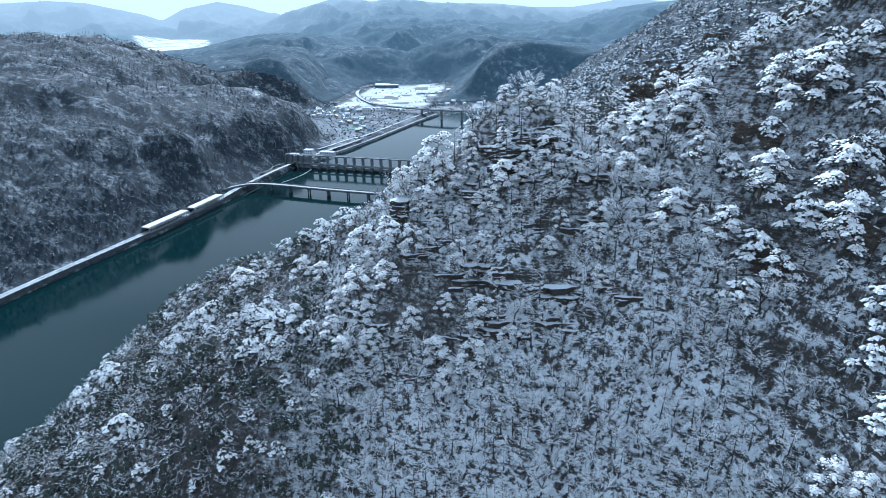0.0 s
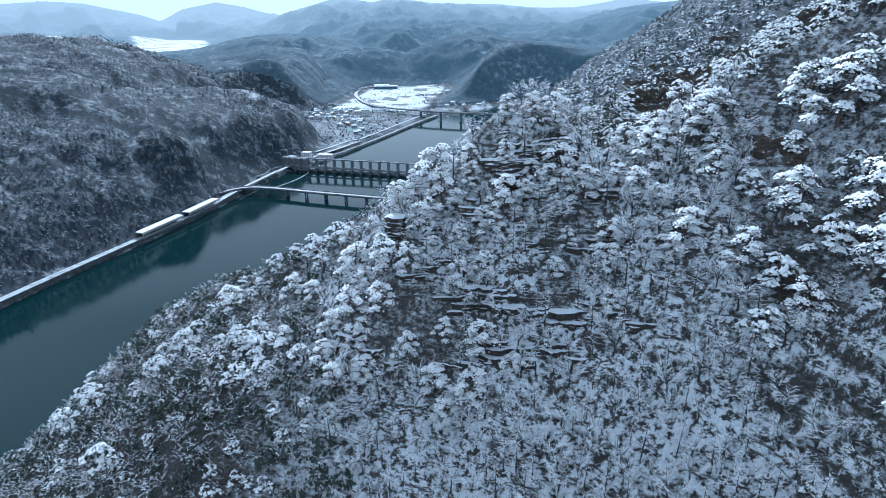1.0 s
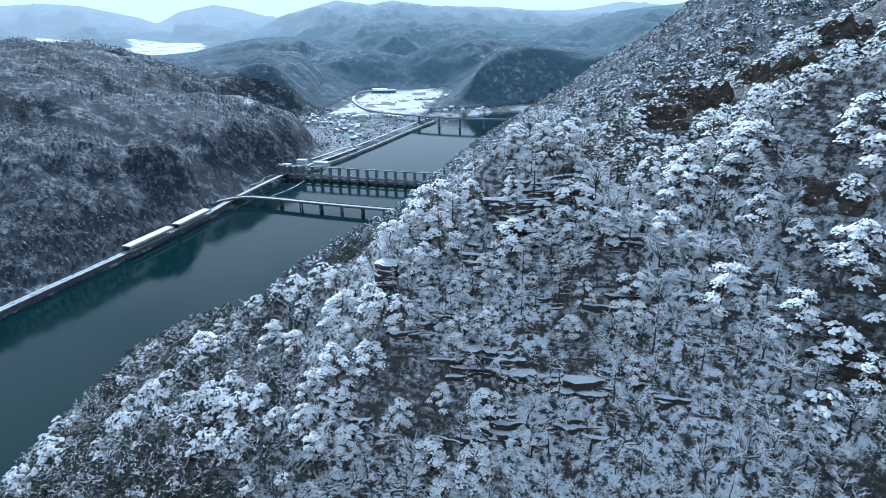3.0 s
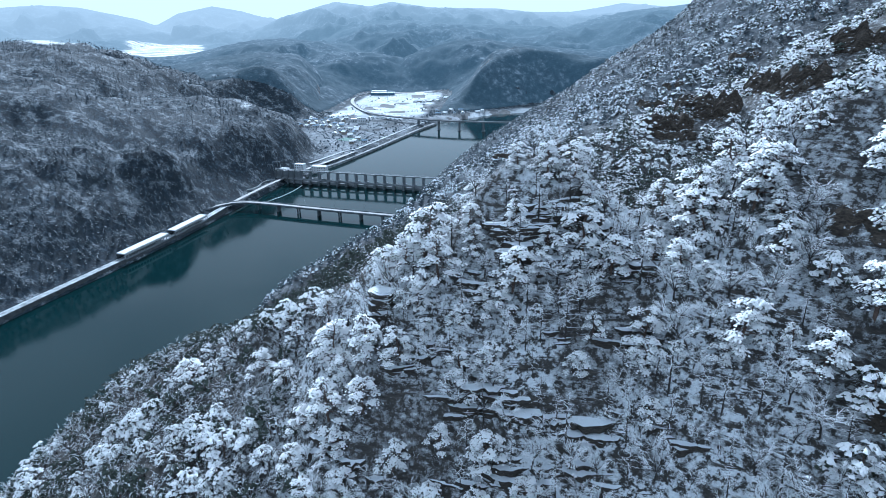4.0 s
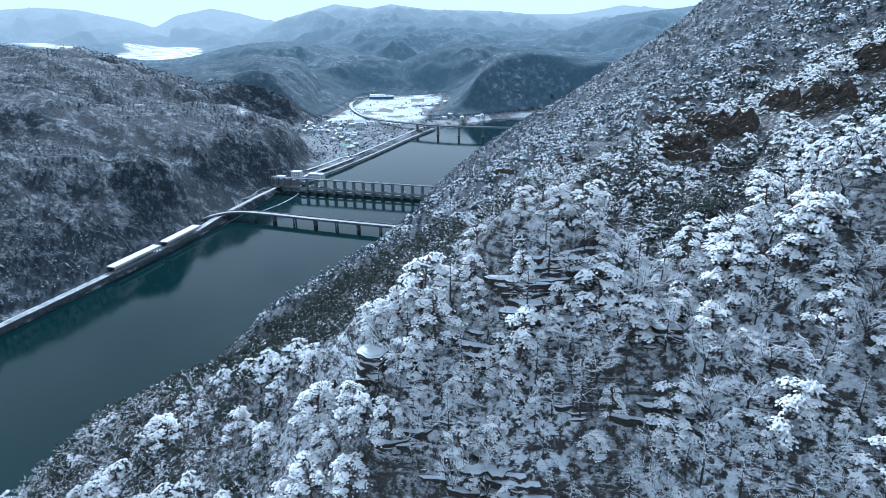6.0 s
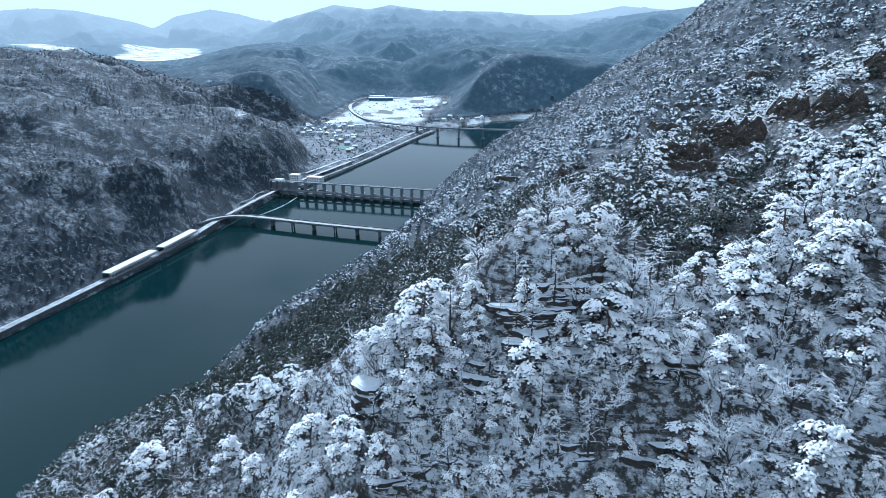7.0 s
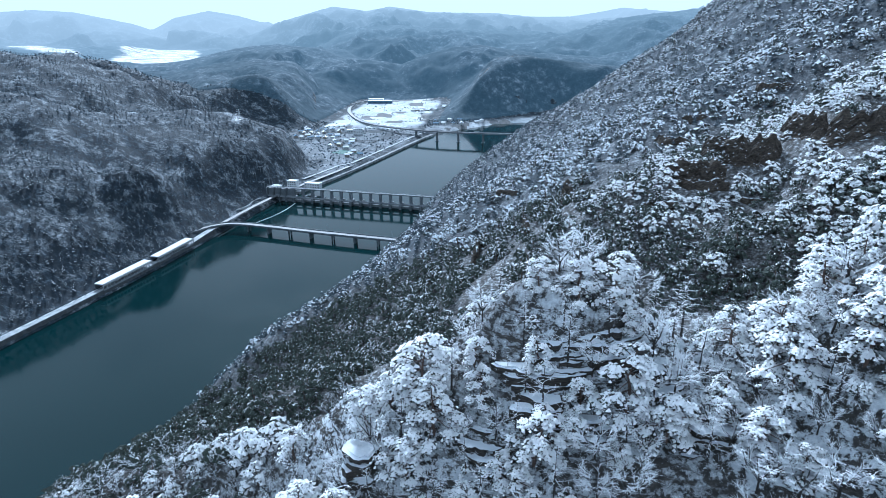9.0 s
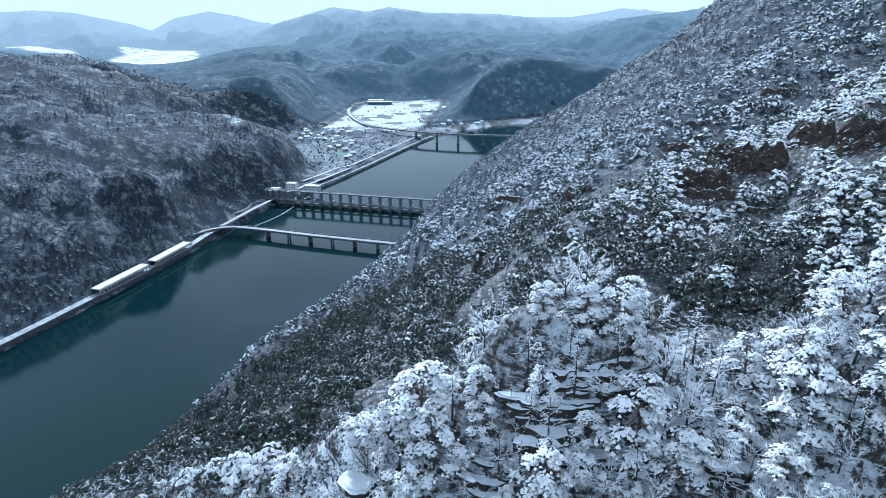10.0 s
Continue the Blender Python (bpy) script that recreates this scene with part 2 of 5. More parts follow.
# crests of the hills across the river and of the ranges beyond: steepness, then x, y, z along the crest
CRESTS = [
    (0.9, [(-929, 1380, 212), (-828, 1320, 216), (-740, 1270, 202), (-656, 1220, 180), (-598, 1190, 148), (-559, 1180, 123)]),      # left edge
    (1.25, [(-647, 960, 185), (-578, 980, 171), (-553, 1000, 158), (-532, 1030, 141), (-507, 1060, 133), (-419, 1150, 127), (-372, 1180, 118), (-340, 1200, 105), (-287, 1220, 82), (-242, 1240, 54), (-214, 1250, 26)]),      # left hill
    (0.75, [(-715, 1600, 105), (-626, 1650, 106), (-542, 1700, 121), (-492, 1730, 136), (-438, 1750, 137), (-374, 1780, 105), (-321, 1800, 57), (-283, 1810, 2)]),      # pine knoll
    (0.5, [(-1104, 2050, 145), (-1007, 2060, 132), (-845, 2080, 112), (-713, 2120, 139), (-595, 2150, 150), (-475, 2180, 140), (-410, 2200, 84), (-356, 2200, 47)]),      # brown
    (0.4, [(-1406, 2450, 152), (-1202, 2450, 135), (-1080, 2450, 121), (-944, 2480, 130), (-815, 2550, 162), (-742, 2600, 174), (-621, 2650, 178), (-488, 2650, 164), (-393, 2600, 131)]),      # saddle
    (0.75, [(-36, 1800, 30), (4, 1830, 66), (68, 1870, 100), (117, 1900, 128), (202, 1950, 161), (275, 2000, 168), (387, 2050, 143), (505, 2100, 127), (628, 2150, 114), (796, 2200, 91)]),      # bend
    (0.6, [(-292, 2450, 24), (-208, 2480, 68), (-122, 2500, 117), (-37, 2520, 146), (50, 2550, 165), (160, 2580, 173), (272, 2600, 154), (408, 2620, 137), (617, 2650, 123)]),      # behind bend
    (0.5, [(-526, 2950, 75), (-447, 2950, 118), (-320, 2950, 141), (-220, 2950, 128), (-120, 2950, 95)]),      # valley end
    (0.5, [(-622, 3350, 143), (-503, 3350, 201), (-359, 3350, 232), (-217, 3350, 244), (-48, 3350, 229), (122, 3350, 222), (293, 3350, 212), (492, 3350, 210), (664, 3350, 196)]),      # mid range
    (0.5, [(-1380, 4000, 125), (-1163, 4050, 200), (-961, 4100, 269), (-758, 4150, 326), (-659, 4200, 352), (-454, 4250, 325), (-310, 4250, 350), (-60, 4250, 315), (371, 4250, 304), (588, 4250, 282), (840, 4250, 280)]),      # white range
    (0.5, [(-2700, 3880, 186), (-2508, 3900, 215), (-2334, 3900, 251), (-2196, 3900, 274), (-2040, 3900, 235), (-1841, 3900, 240), (-1716, 3900, 201)]),      # west front
    (0.5, [(-2759, 3837, 325), (-2583, 3960, 334), (-2439, 4053, 346), (-2262, 4157, 333), (-2130, 4228, 300), (-1963, 4310, 258), (-1877, 4349, 222), (-1740, 4407, 297), (-1526, 4450, 338), (-1342, 4450, 308), (-1160, 4450, 257)]),      # west range
    (0.5, [(437, 3150, 181), (602, 3180, 199), (739, 3200, 236), (904, 3220, 272), (1156, 3250, 296), (1420, 3300, 325), (1748, 3350, 344), (2222, 3400, 381)]),      # east front
    (0.5, [(786, 4550, 268), (1092, 4550, 308), (1244, 4550, 336), (1428, 4521, 319), (1667, 4437, 295)]),      # east range
]


def hills(x, y):
    """The highest of all the crests' flanks, with spurs."""
    spur = fbm(x + 300, y, 420, 3, 0.5, True)
    fine = fbm(x, y + 40, 170, 4, 0.5, True)
    best = np.full(np.shape(x), 6.0)
    for steep, crest in CRESTS:
        near, top = np.full(np.shape(x), 1e9), np.zeros(np.shape(x))
        for (x0, y0, z0), (x1, y1, z1) in zip(crest[:-1], crest[1:]):
            dx, dy = x1 - x0, y1 - y0
            t = np.clip(((x - x0) * dx + (y - y0) * dy) / (dx * dx + dy * dy), 0, 1)
            d = np.hypot(x - x0 - t * dx, y - y0 - t * dy)
            top = np.where(d < near, z0 + t * (z1 - z0), top)
            near = np.minimum(near, d)
        width = (top + 25) / steep
        f = np.exp(-(near * (1 - 0.62 * spur * smooth(0, 0.5, near / width)) / width) ** 1.3)
        best = np.maximum(best, top * f + smooth(0.06, 0.4, near / width) * (0.23 * top * f + 3) * (fine - 0.35))
    return best


def land(x, y):
    x, y = np.asarray(x, float), np.asarray(y, float)
    d, side = river_side(x, y)
    dist = np.hypot(x, y)
    # right bank: steep foot, easier shoulder, one spur in the foreground and one behind a gully
    dr = np.maximum(d, 0)
    right = np.interp(dr, [0, 6, 32, 72, 150, 255, 340, 420, 900], [0, 9, 50, 84, 138, 186, 224, 278, 560])
    crest = 213 + 0.36 * np.maximum(-x - 10, 0) - 0.30 * np.clip(x - 30, 0, 120)
    v = y - crest
    spur = np.where(v < 0, -1.02 * np.minimum(-v, 130), -0.95 * np.minimum(v, 48))
    near_w = smooth(50, 250, dr) * (1 - smooth(265, 370, y))
    right = right + near_w * (11 - 0.12 * np.clip(x - 20, 0, 120) + spur * smooth(620, 300, dr))
    right = right + 15 * hump(x, y, 30, 212, 22, 14) - 8 * hump(x, y, 60, 210, 18, 30)
    right = right + smooth(60, 200, dr) * (-20 * hump(x, y, 132, 352, 45, 24) - 26 * hump(x, y, 190, 430, 120, 50))
    right = right * (1 - 0.10 * smooth(520, 680, y) * smooth(1000, 800, y)) * (1 - 0.26 * smooth(720, 930, y) * smooth(280, 110, dr))
    right = right - smooth(10, 40, dr) * (34 * hump(x, y, -148, 385, 60, 45) + 20 * hump(x, y, -75, 530, 60, 60))
    right = right + 38 * smooth(260, 420, dr) * smooth(680, 850, y)
    rough_r = smooth(0, 60, dr) * (10 * fbm(x, y, 90, 4, 0.55, True) - 4)
    right = right + rough_r + smooth(2, 45, dr) * sum(swell(x, y, net) for net in (NEAR_SLOPE, SUMMIT, SECOND_SPUR, LONG_SLOPE))
    # left bank: hills that end in a spur above the village
    dl = np.maximum(d, 0)
    left = np.interp(dl, [0, 5, 8.5, 20, 23, 70, 160, 320, 700, 1500], [0, 2.6, 5, 5.2, 7.5, 46, 76, 96, 84, 60])
    left = left * (1 - 0.42 * smooth(820, 1200, y) * smooth(26, 90, dl) * smooth(900, 450, -x))
    left = left * (1 + 0.42 * smooth(0, 140, dl) * (fbm(x + 300, y, 230, 4, 0.55, True) - 0.15)) + smooth(30, 110, dl) * 14 * (fbm(x, y, 70, 4, 0.55, True) - 0.3)
    left = left * (1 - 0.92 * smooth(1040, 1230, y + 0.45 * (x + 250)) * smooth(520, 250, -x))
    along, across = 0.93 * y - 0.36 * x, 0.36 * y + 0.93 * x
    left = left + smooth(30, 170, dl) * 26 * (fbm(along, 0.32 * across, 150, 4, 0.5, True) - 0.25) * smooth(1250, 1100, y)
    far = hills(x, y)
    beyond = smooth(1230, 1420, y)
    left = np.maximum(left * (1 - beyond), far * smooth(14, 90, dl))
    # across the far bend: wooded hills, and the ranges behind
    over = smooth(1500, 1750, y + 0.1 * x)
    z = np.where(side > 0, right * (1 - smooth(1500, 2000, y)) + far * smooth(1700, 2300, y), left)
    z = np.where((side < 0) & (x > -60), z * (1 - over) + far * over * smooth(0, 160, dl), z)
    z = z + (far - z) * smooth(2300, 2700, dist)
    # flat valley floors
    p = plain_distance(x, y)
    z = np.where(side < 0, 9 + (z - 9) * smooth(0, 60 + 130 * smooth(1300, 1560, y), p), z)
    q = far_field_distance(x, y)
    level = 110 + 0.02 * (y - 2700) + 40 * smooth(-1500, -1650, x)
    z = level + (z - level) * smooth(0, 260, q)
    # shore and bed
    bank = smooth(-2, 14, d)
    z = np.where(d < 14, z * bank - 6 * (1 - bank), z)
    # rock ledges on the near slope, broken and uneven
    led = smooth(25, 70, dr) * (side > 0) * smooth(1000, 420, y)
    for step, size, seed, gain in ((7.0, 34, 40, 0.70), (3.2, 17, 300, 0.60)):
        zz = z + 0.7 * step * fbm(x + seed, y, size, 3, 0.6) + 0.15 * step * fbm(x, y + seed, 15, 2)
        frac = zz / step - np.floor(zz / step)
        terr = (np.floor(zz / step) + smooth(0.34, 0.66, frac)) * step - (zz - z)
        patch = smooth(-0.06, 0.16, fbm(x + seed, y - 70, 30, 4, 0.6)) * smooth(-0.3, 0.15, fbm(x - 90, y + seed, 12, 2))
        z = z + (terr - z) * led * patch * gain
    z = z + led * 0.9 * fbm(x, y, 7, 3, 0.6)
    return z


def mesh_from(name, verts, faces, mat=None, smooth_shade=False):
    me = bpy.data.meshes.new(name)
    verts, faces = np.asarray(verts, np.float32), np.asarray(faces, np.int32)
    n = faces.shape[1]
    me.vertices.add(len(verts))
    me.vertices.foreach_set("co", verts.ravel())
    me.loops.add(faces.size)
    me.loops.foreach_set("vertex_index", faces.ravel())
    me.polygons.add(len(faces))
    me.polygons.foreach_set("loop_start", np.arange(0, faces.size, n, dtype=np.int32))
    me.polygons.foreach_set("loop_total", np.full(len(faces), n, np.int32))
    me.polygons.foreach_set("use_smooth", np.full(len(faces), smooth_shade, bool))
    me.update(calc_edges=True)
    if mat:
        me.materials.append(mat)
    return me


# ---------------------------------------------------------------- ground, one sheet to the horizon
def ground_material():
    m, nt, b = material("winter_ground")
    at = nt.nodes.new("ShaderNodeAttribute")
    at.attribute_name = "cover"
    sep = nt.nodes.new("ShaderNodeSeparateColor")
    nt.links.new(at.outputs["Color"], sep.inputs["Color"])
    wood, field, far = sep.outputs[0], sep.outputs[1], sep.outputs[2]
    up = up_facing(nt)
    rock = ramp(nt, noise_node(nt, 0.35, 7, 0.7, stretch=(1, 1, 4)), [(0.3, (0.018, 0.018, 0.019)), (0.55, (0.060, 0.055, 0.050)), (0.75, (0.14, 0.125, 0.11))])
    litter = ramp(nt, noise_node(nt, 0.9, 6, 0.7), [(0.35, (0.014, 0.013, 0.012)), (0.65, (0.070, 0.063, 0.057))])
    snow = ramp(nt, noise_node(nt, 1.2, 8, 0.75), [(0.35, (0.56, 0.60, 0.65)), (0.60, (0.78, 0.81, 0.84))])
    # thin snow with brush and leaf litter showing through; thinner still where the slope is wooded with pine
    grain = noise_node(nt, 0.45, 12, 0.78)
    strata = noise_node(nt, 0.9, 8, 0.75, stretch=(0.30, 0.30, 2.4))
    both = nt.nodes.new("ShaderNodeMixRGB")
    both.inputs["Fac"].default_value = 0.18
    nt.links.new(grain, both.inputs["Color1"])
    nt.links.new(strata, both.inputs["Color2"])
    brush = ramp(nt, both.outputs["Color"], [(0.475, (0.02, 0.02, 0.02)), (0.505, (1, 1, 1))])
    sparse = ramp(nt, both.outputs["Color"], [(0.545, (0.02, 0.02, 0.02)), (0.60, (1, 1, 1))])
    near = mix(nt, mix(nt, far, brush, sparse), litter, snow)
    tilt = nt.nodes.new("ShaderNodeMath")
    tilt.operation = 'MULTIPLY_ADD'
    nt.links.new(noise_node(nt, 0.7, 6, 0.7), tilt.inputs[0])
    tilt.inputs[1].default_value = 0.5
    nt.links.new(up, tilt.inputs[2])
    steep = ramp(nt, maths(nt, 'MULTIPLY', tilt.outputs[0], 0.7), [(0.50, (1, 1, 1)), (0.58, (0, 0, 0))])
    near = mix(nt, steep, near, rock)
    bands = ramp(nt, noise_node(nt, 0.55, 10, 0.75, stretch=(0.22, 0.22, 1.5)), [(0.535, (0, 0, 0)), (0.555, (1, 1, 1))])
    crag = ramp(nt, noise_node(nt, 0.035, 4, 0.6), [(0.44, (0, 0, 0)), (0.53, (1, 1, 1))])
    near = mix(nt, maths(nt, 'MULTIPLY', bands, crag), near, rock)
    # woods seen from afar: fine grey brush over snow, darker where pines stand; both blued to imitate distance haze
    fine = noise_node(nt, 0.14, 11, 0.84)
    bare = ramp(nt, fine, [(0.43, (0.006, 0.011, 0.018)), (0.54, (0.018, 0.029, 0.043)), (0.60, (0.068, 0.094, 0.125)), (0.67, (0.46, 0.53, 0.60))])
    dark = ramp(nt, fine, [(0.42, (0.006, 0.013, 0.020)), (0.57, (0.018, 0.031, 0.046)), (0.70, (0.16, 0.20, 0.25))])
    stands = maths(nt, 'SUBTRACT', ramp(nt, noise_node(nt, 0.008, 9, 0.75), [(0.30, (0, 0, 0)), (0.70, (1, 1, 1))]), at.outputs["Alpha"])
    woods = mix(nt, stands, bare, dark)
    glade = maths(nt, 'MULTIPLY', at.outputs["Alpha"], ramp(nt, noise_node(nt, 0.07, 10, 0.82), [(0.50, (0, 0, 0)), (0.62, (0.6, 0.6, 0.6))]))
    woods = mix(nt, glade, woods, mix(nt, ramp(nt, fine, [(0.45, (0, 0, 0)), (0.60, (1, 1, 1))]), (0.03, 0.036, 0.045), (0.70, 0.74, 0.78)))
    mottle = ramp(nt, noise_node(nt, 0.05, 10, 0.74), [(0.51, (0, 0, 0)), (0.60, (0.50, 0.50, 0.50))])
    woods = mix(nt, mottle, woods, mix(nt, ramp(nt, noise_node(nt, 0.6, 6, 0.7), [(0.44, (0, 0, 0)), (0.56, (1, 1, 1))]), (0.05, 0.06, 0.07), (0.62, 0.66, 0.70)))
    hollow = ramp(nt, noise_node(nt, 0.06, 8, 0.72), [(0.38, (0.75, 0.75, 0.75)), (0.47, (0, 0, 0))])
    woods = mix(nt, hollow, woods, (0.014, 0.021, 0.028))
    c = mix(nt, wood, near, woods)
    # ploughed and snowy parcels of the valley floor
    tc = nt.nodes.new("ShaderNodeTexCoord")
    vor = nt.nodes.new("ShaderNodeTexVoronoi")
    vor.distance = 'CHEBYCHEV'
    vor.inputs["Scale"].default_value = 0.024
    vor.inputs["Randomness"].default_value = 0.75
    nt.links.new(tc.outputs["Object"], vor.inputs["Vector"])
    sepv = nt.nodes.new("ShaderNodeSeparateColor")
    nt.links.new(vor.outputs["Color"], sepv.inputs["Color"])
    parcel = ramp(nt, sepv.outputs[0], [(0.14, (0.14, 0.14, 0.14)), (0.24, (0.46, 0.49, 0.52)), (0.85, (0.64, 0.67, 0.70))])
    parcel = mix(nt, ramp(nt, noise_node(nt, 0.12, 8, 0.75), [(0.53, (0, 0, 0)), (0.64, (0.9, 0.9, 0.9))]), parcel, (0.07, 0.075, 0.08))
    c = mix(nt, field, c, parcel)
    nt.links.new(c, b.inputs["Base Color"])
    b.inputs["Roughness"].default_value = 0.9
    bump(nt, b, noise_node(nt, 0.9, 9, 0.75), 0.8, 0.8)
    return m


def pine_share(x, y):
    """How far pines rule a place on the near slope."""
    return fbm(x, y, 45, 3) + 0.25 * smooth(140, 185, y) + 0.20 * smooth(20, 90, x) - 0.25 * smooth(-40, -110, x) - 0.35 * smooth(176, 150, y) * smooth(75, 45, x)


def clearing(x, y):
    """Open snowy patches among the woods of the left bank."""
    return np.maximum.reduce([hump(x, y, -347, 1165, 11, 20), hump(x, y, -270, 1190, 9, 7)])


def build_ground():
    ang = np.concatenate([np.linspace(-180, -46, 30)[:-1], np.linspace(-46, 46, 300), np.linspace(46, 180, 30)[1:]])
    rad = [4.0]
    while rad[-1] < 4900:
        r = rad[-1]
        rad.append(r + (12 if r < 80 else 1.1 if r < 300 else 1.1 + (r - 300) * 0.019))
    rad = np.array(rad)
    a, r = np.meshgrid(np.radians(ang), rad)
    x, y = r * np.sin(a), r * np.cos(a)
    z = land(x, y)
    z = z - smooth(2250, 2400, r) * (0.3 * z + 25)       # the backdrop's ranges stand on it
    nr, na = x.shape
    verts = np.stack([x, y, z], -1).reshape(-1, 3)
    i, j = np.meshgrid(np.arange(nr - 1), np.arange(na - 1), indexing="ij")
    k = i * na + j
    faces = np.stack([k, k + 1, k + na + 1, k + na], -1).reshape(-1, 4)
    me = mesh_from("ground", verts, faces, None, True)
    d, side = river_side(x, y)
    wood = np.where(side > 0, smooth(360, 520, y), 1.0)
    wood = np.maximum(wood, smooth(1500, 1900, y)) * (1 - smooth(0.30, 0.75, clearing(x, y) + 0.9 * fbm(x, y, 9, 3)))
    field = np.maximum(np.where(side < 0, (1 - smooth(-12, 6, plain_distance(x, y) + 14 * fbm(x, y, 60, 3))) * (0.22 + 0.78 * smooth(1600, 1760, y)), 0),
                       1 - smooth(-20, 20, far_field_distance(x, y) + 90 * fbm(x, y, 240, 4)))
    ridge = smooth(0.5, 5.0, z - 0.25 * sum(land(x + 22 * dx, y + 22 * dy) for dx, dy in ((1, 0), (-1, 0), (0, 1), (0, -1))))
    ridge = np.where(y > 1500, ridge - 1.6 * smooth(1500, 1640, y), 0.8 * ridge)      # below nought: pine woods
    thin_snow = smooth(225, 245, y) * (0.85 + 0.15 * smooth(230, 90, d)) * (side > 0)
    thin_snow = np.maximum(thin_snow, 0.55 * smooth(0.10, 0.32, pine_share(x, y)) * (side > 0) * smooth(330, 280, y))
    thin_snow = np.maximum(thin_snow, 0.75 * smooth(225, 240, y) * smooth(330, 300, y) * (side > 0))
    thin_snow = np.maximum(thin_snow, 1.0 * smooth(-20, -75, x) * (side > 0) * (y < 330))
    col = np.stack([wood, field, thin_snow, ridge], -1).reshape(-1, 4).astype(np.float32)
    at = me.color_attributes.new("cover", 'FLOAT_COLOR', 'POINT')
    at.data.foreach_set("color", col.ravel())
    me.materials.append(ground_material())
    ob = new("ground", me)
    return tagged(ob, "snow-dusted mountain slopes and valley floor with dark rock", "ground", kind="structure")


build_ground()


def backdrop_material():
    m, nt, b = material("hazy_ranges")
    at = nt.nodes.new("ShaderNodeAttribute")
    at.attribute_name = "cover"
    sep = nt.nodes.new("ShaderNodeSeparateColor")
    nt.links.new(at.outputs["Color"], sep.inputs["Color"])
    fine = noise_node(nt, 0.05, 10, 0.8)
    bare = ramp(nt, fine, [(0.40, (0.018, 0.028, 0.036)), (0.53, (0.055, 0.075, 0.09)), (0.66, (0.27, 0.30, 0.33))])
    dark = ramp(nt, fine, [(0.40, (0.012, 0.026, 0.034)), (0.55, (0.035, 0.055, 0.068)), (0.68, (0.10, 0.125, 0.14))])
    woods = mix(nt, ramp(nt, noise_node(nt, 0.0045, 7, 0.7), [(0.47, (0, 0, 0)), (0.53, (1, 1, 1))]), bare, dark)
    c = mix(nt, sep.outputs[1], woods, ramp(nt, noise_node(nt, 0.03, 6, 0.8, stretch=(0.4, 1.6, 1)), [(0.42, (0.16, 0.18, 0.20)), (0.54, (0.92, 0.92, 0.90))]))
    nt.links.new(c, b.inputs["Base Color"])
    b.inputs["Roughness"].default_value = 1.0
    # distance haze painted as a glow mixed over the ranges, blue near, paler far
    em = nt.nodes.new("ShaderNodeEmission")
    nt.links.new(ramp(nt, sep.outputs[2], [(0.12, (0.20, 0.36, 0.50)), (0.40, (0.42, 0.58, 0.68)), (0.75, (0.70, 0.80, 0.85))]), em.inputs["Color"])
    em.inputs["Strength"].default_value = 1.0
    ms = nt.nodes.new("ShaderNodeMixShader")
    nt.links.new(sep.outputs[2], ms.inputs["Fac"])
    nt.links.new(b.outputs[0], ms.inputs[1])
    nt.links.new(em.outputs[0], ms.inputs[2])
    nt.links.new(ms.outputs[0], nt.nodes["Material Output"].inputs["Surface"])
    return m


def build_backdrop():
    ang = np.radians(np.linspace(-44, 44, 310))
    rad = np.concatenate([np.linspace(1700, 2600, 90)[:-1], np.linspace(2600, 4880, 130)])
    a, r = np.meshgrid(ang, rad)
    x, y = r * np.sin(a), r * np.cos(a)
    d, side = river_side(x, y)
    clear = smooth(20, 34, plain_distance(x, y)) * smooth(20, 34, d) * np.where(side < 0, 1.0, 0.0)
    clear = np.maximum(clear * smooth(1700, 1760, r), smooth(2200, 2300, r))
    crowns = 3.0 * np.abs(gnoise(x / 13, y / 13)) + 2.0 * gnoise(x / 31, y / 31)
    z = land(x, y) + (2.0 + crowns * (far_field_distance(x, y) > 60)) * clear - 30 * (1 - clear)
    nr, na = x.shape
    i, j = np.meshgrid(np.arange(nr - 1), np.arange(na - 1), indexing="ij")
    k = i * na + j
    me = mesh_from("backdrop", np.stack([x, y, z], -1).reshape(-1, 3), np.stack([k, k + 1, k + na + 1, k + na], -1).reshape(-1, 4), None, True)
    field = 1 - smooth(-12, 12, far_field_distance(x, y) + 60 * fbm(x, y, 160, 4))
    # share of the haze glow: grows with distance, thin over the snowfield
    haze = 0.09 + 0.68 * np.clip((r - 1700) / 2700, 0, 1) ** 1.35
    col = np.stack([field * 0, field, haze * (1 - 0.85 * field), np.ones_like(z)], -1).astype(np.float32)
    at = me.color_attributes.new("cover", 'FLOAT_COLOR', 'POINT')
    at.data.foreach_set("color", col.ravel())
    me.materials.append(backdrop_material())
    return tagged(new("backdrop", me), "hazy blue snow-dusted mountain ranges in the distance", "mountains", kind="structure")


build_backdrop()


def water_material():
    m, nt, b = material("river_water")
    c = ramp(nt, noise_node(nt, 0.004, 4, 0.5), [(0.3, (0.003, 0.016, 0.018)), (0.7, (0.004, 0.020, 0.022))])
    nt.links.new(c, b.inputs["Base Color"])
    nt.links.new(ramp(nt, noise_node(nt, 0.012, 5, 0.6), [(0.30, (0.05, 0.05, 0.05)), (0.70, (0.10, 0.10, 0.10))]), b.inputs["Roughness"])
    b.inputs["IOR"].default_value = 1.33
    b.inputs["Specular IOR Level"].default_value = 0.42
    bump(nt, b, noise_node(nt, 0.35, 6, 0.6), 0.16, 0.10)
    return m


bm = bmesh.new()
bmesh.ops.create_grid(bm, x_segments=8, y_segments=8, size=2600)
me = bpy.data.meshes.new("water")
bm.to_mesh(me)
bm.free()
me.materials.append(water_material())
water = tagged(new("water", me), "calm dark teal river reservoir water", "water", kind="structure")
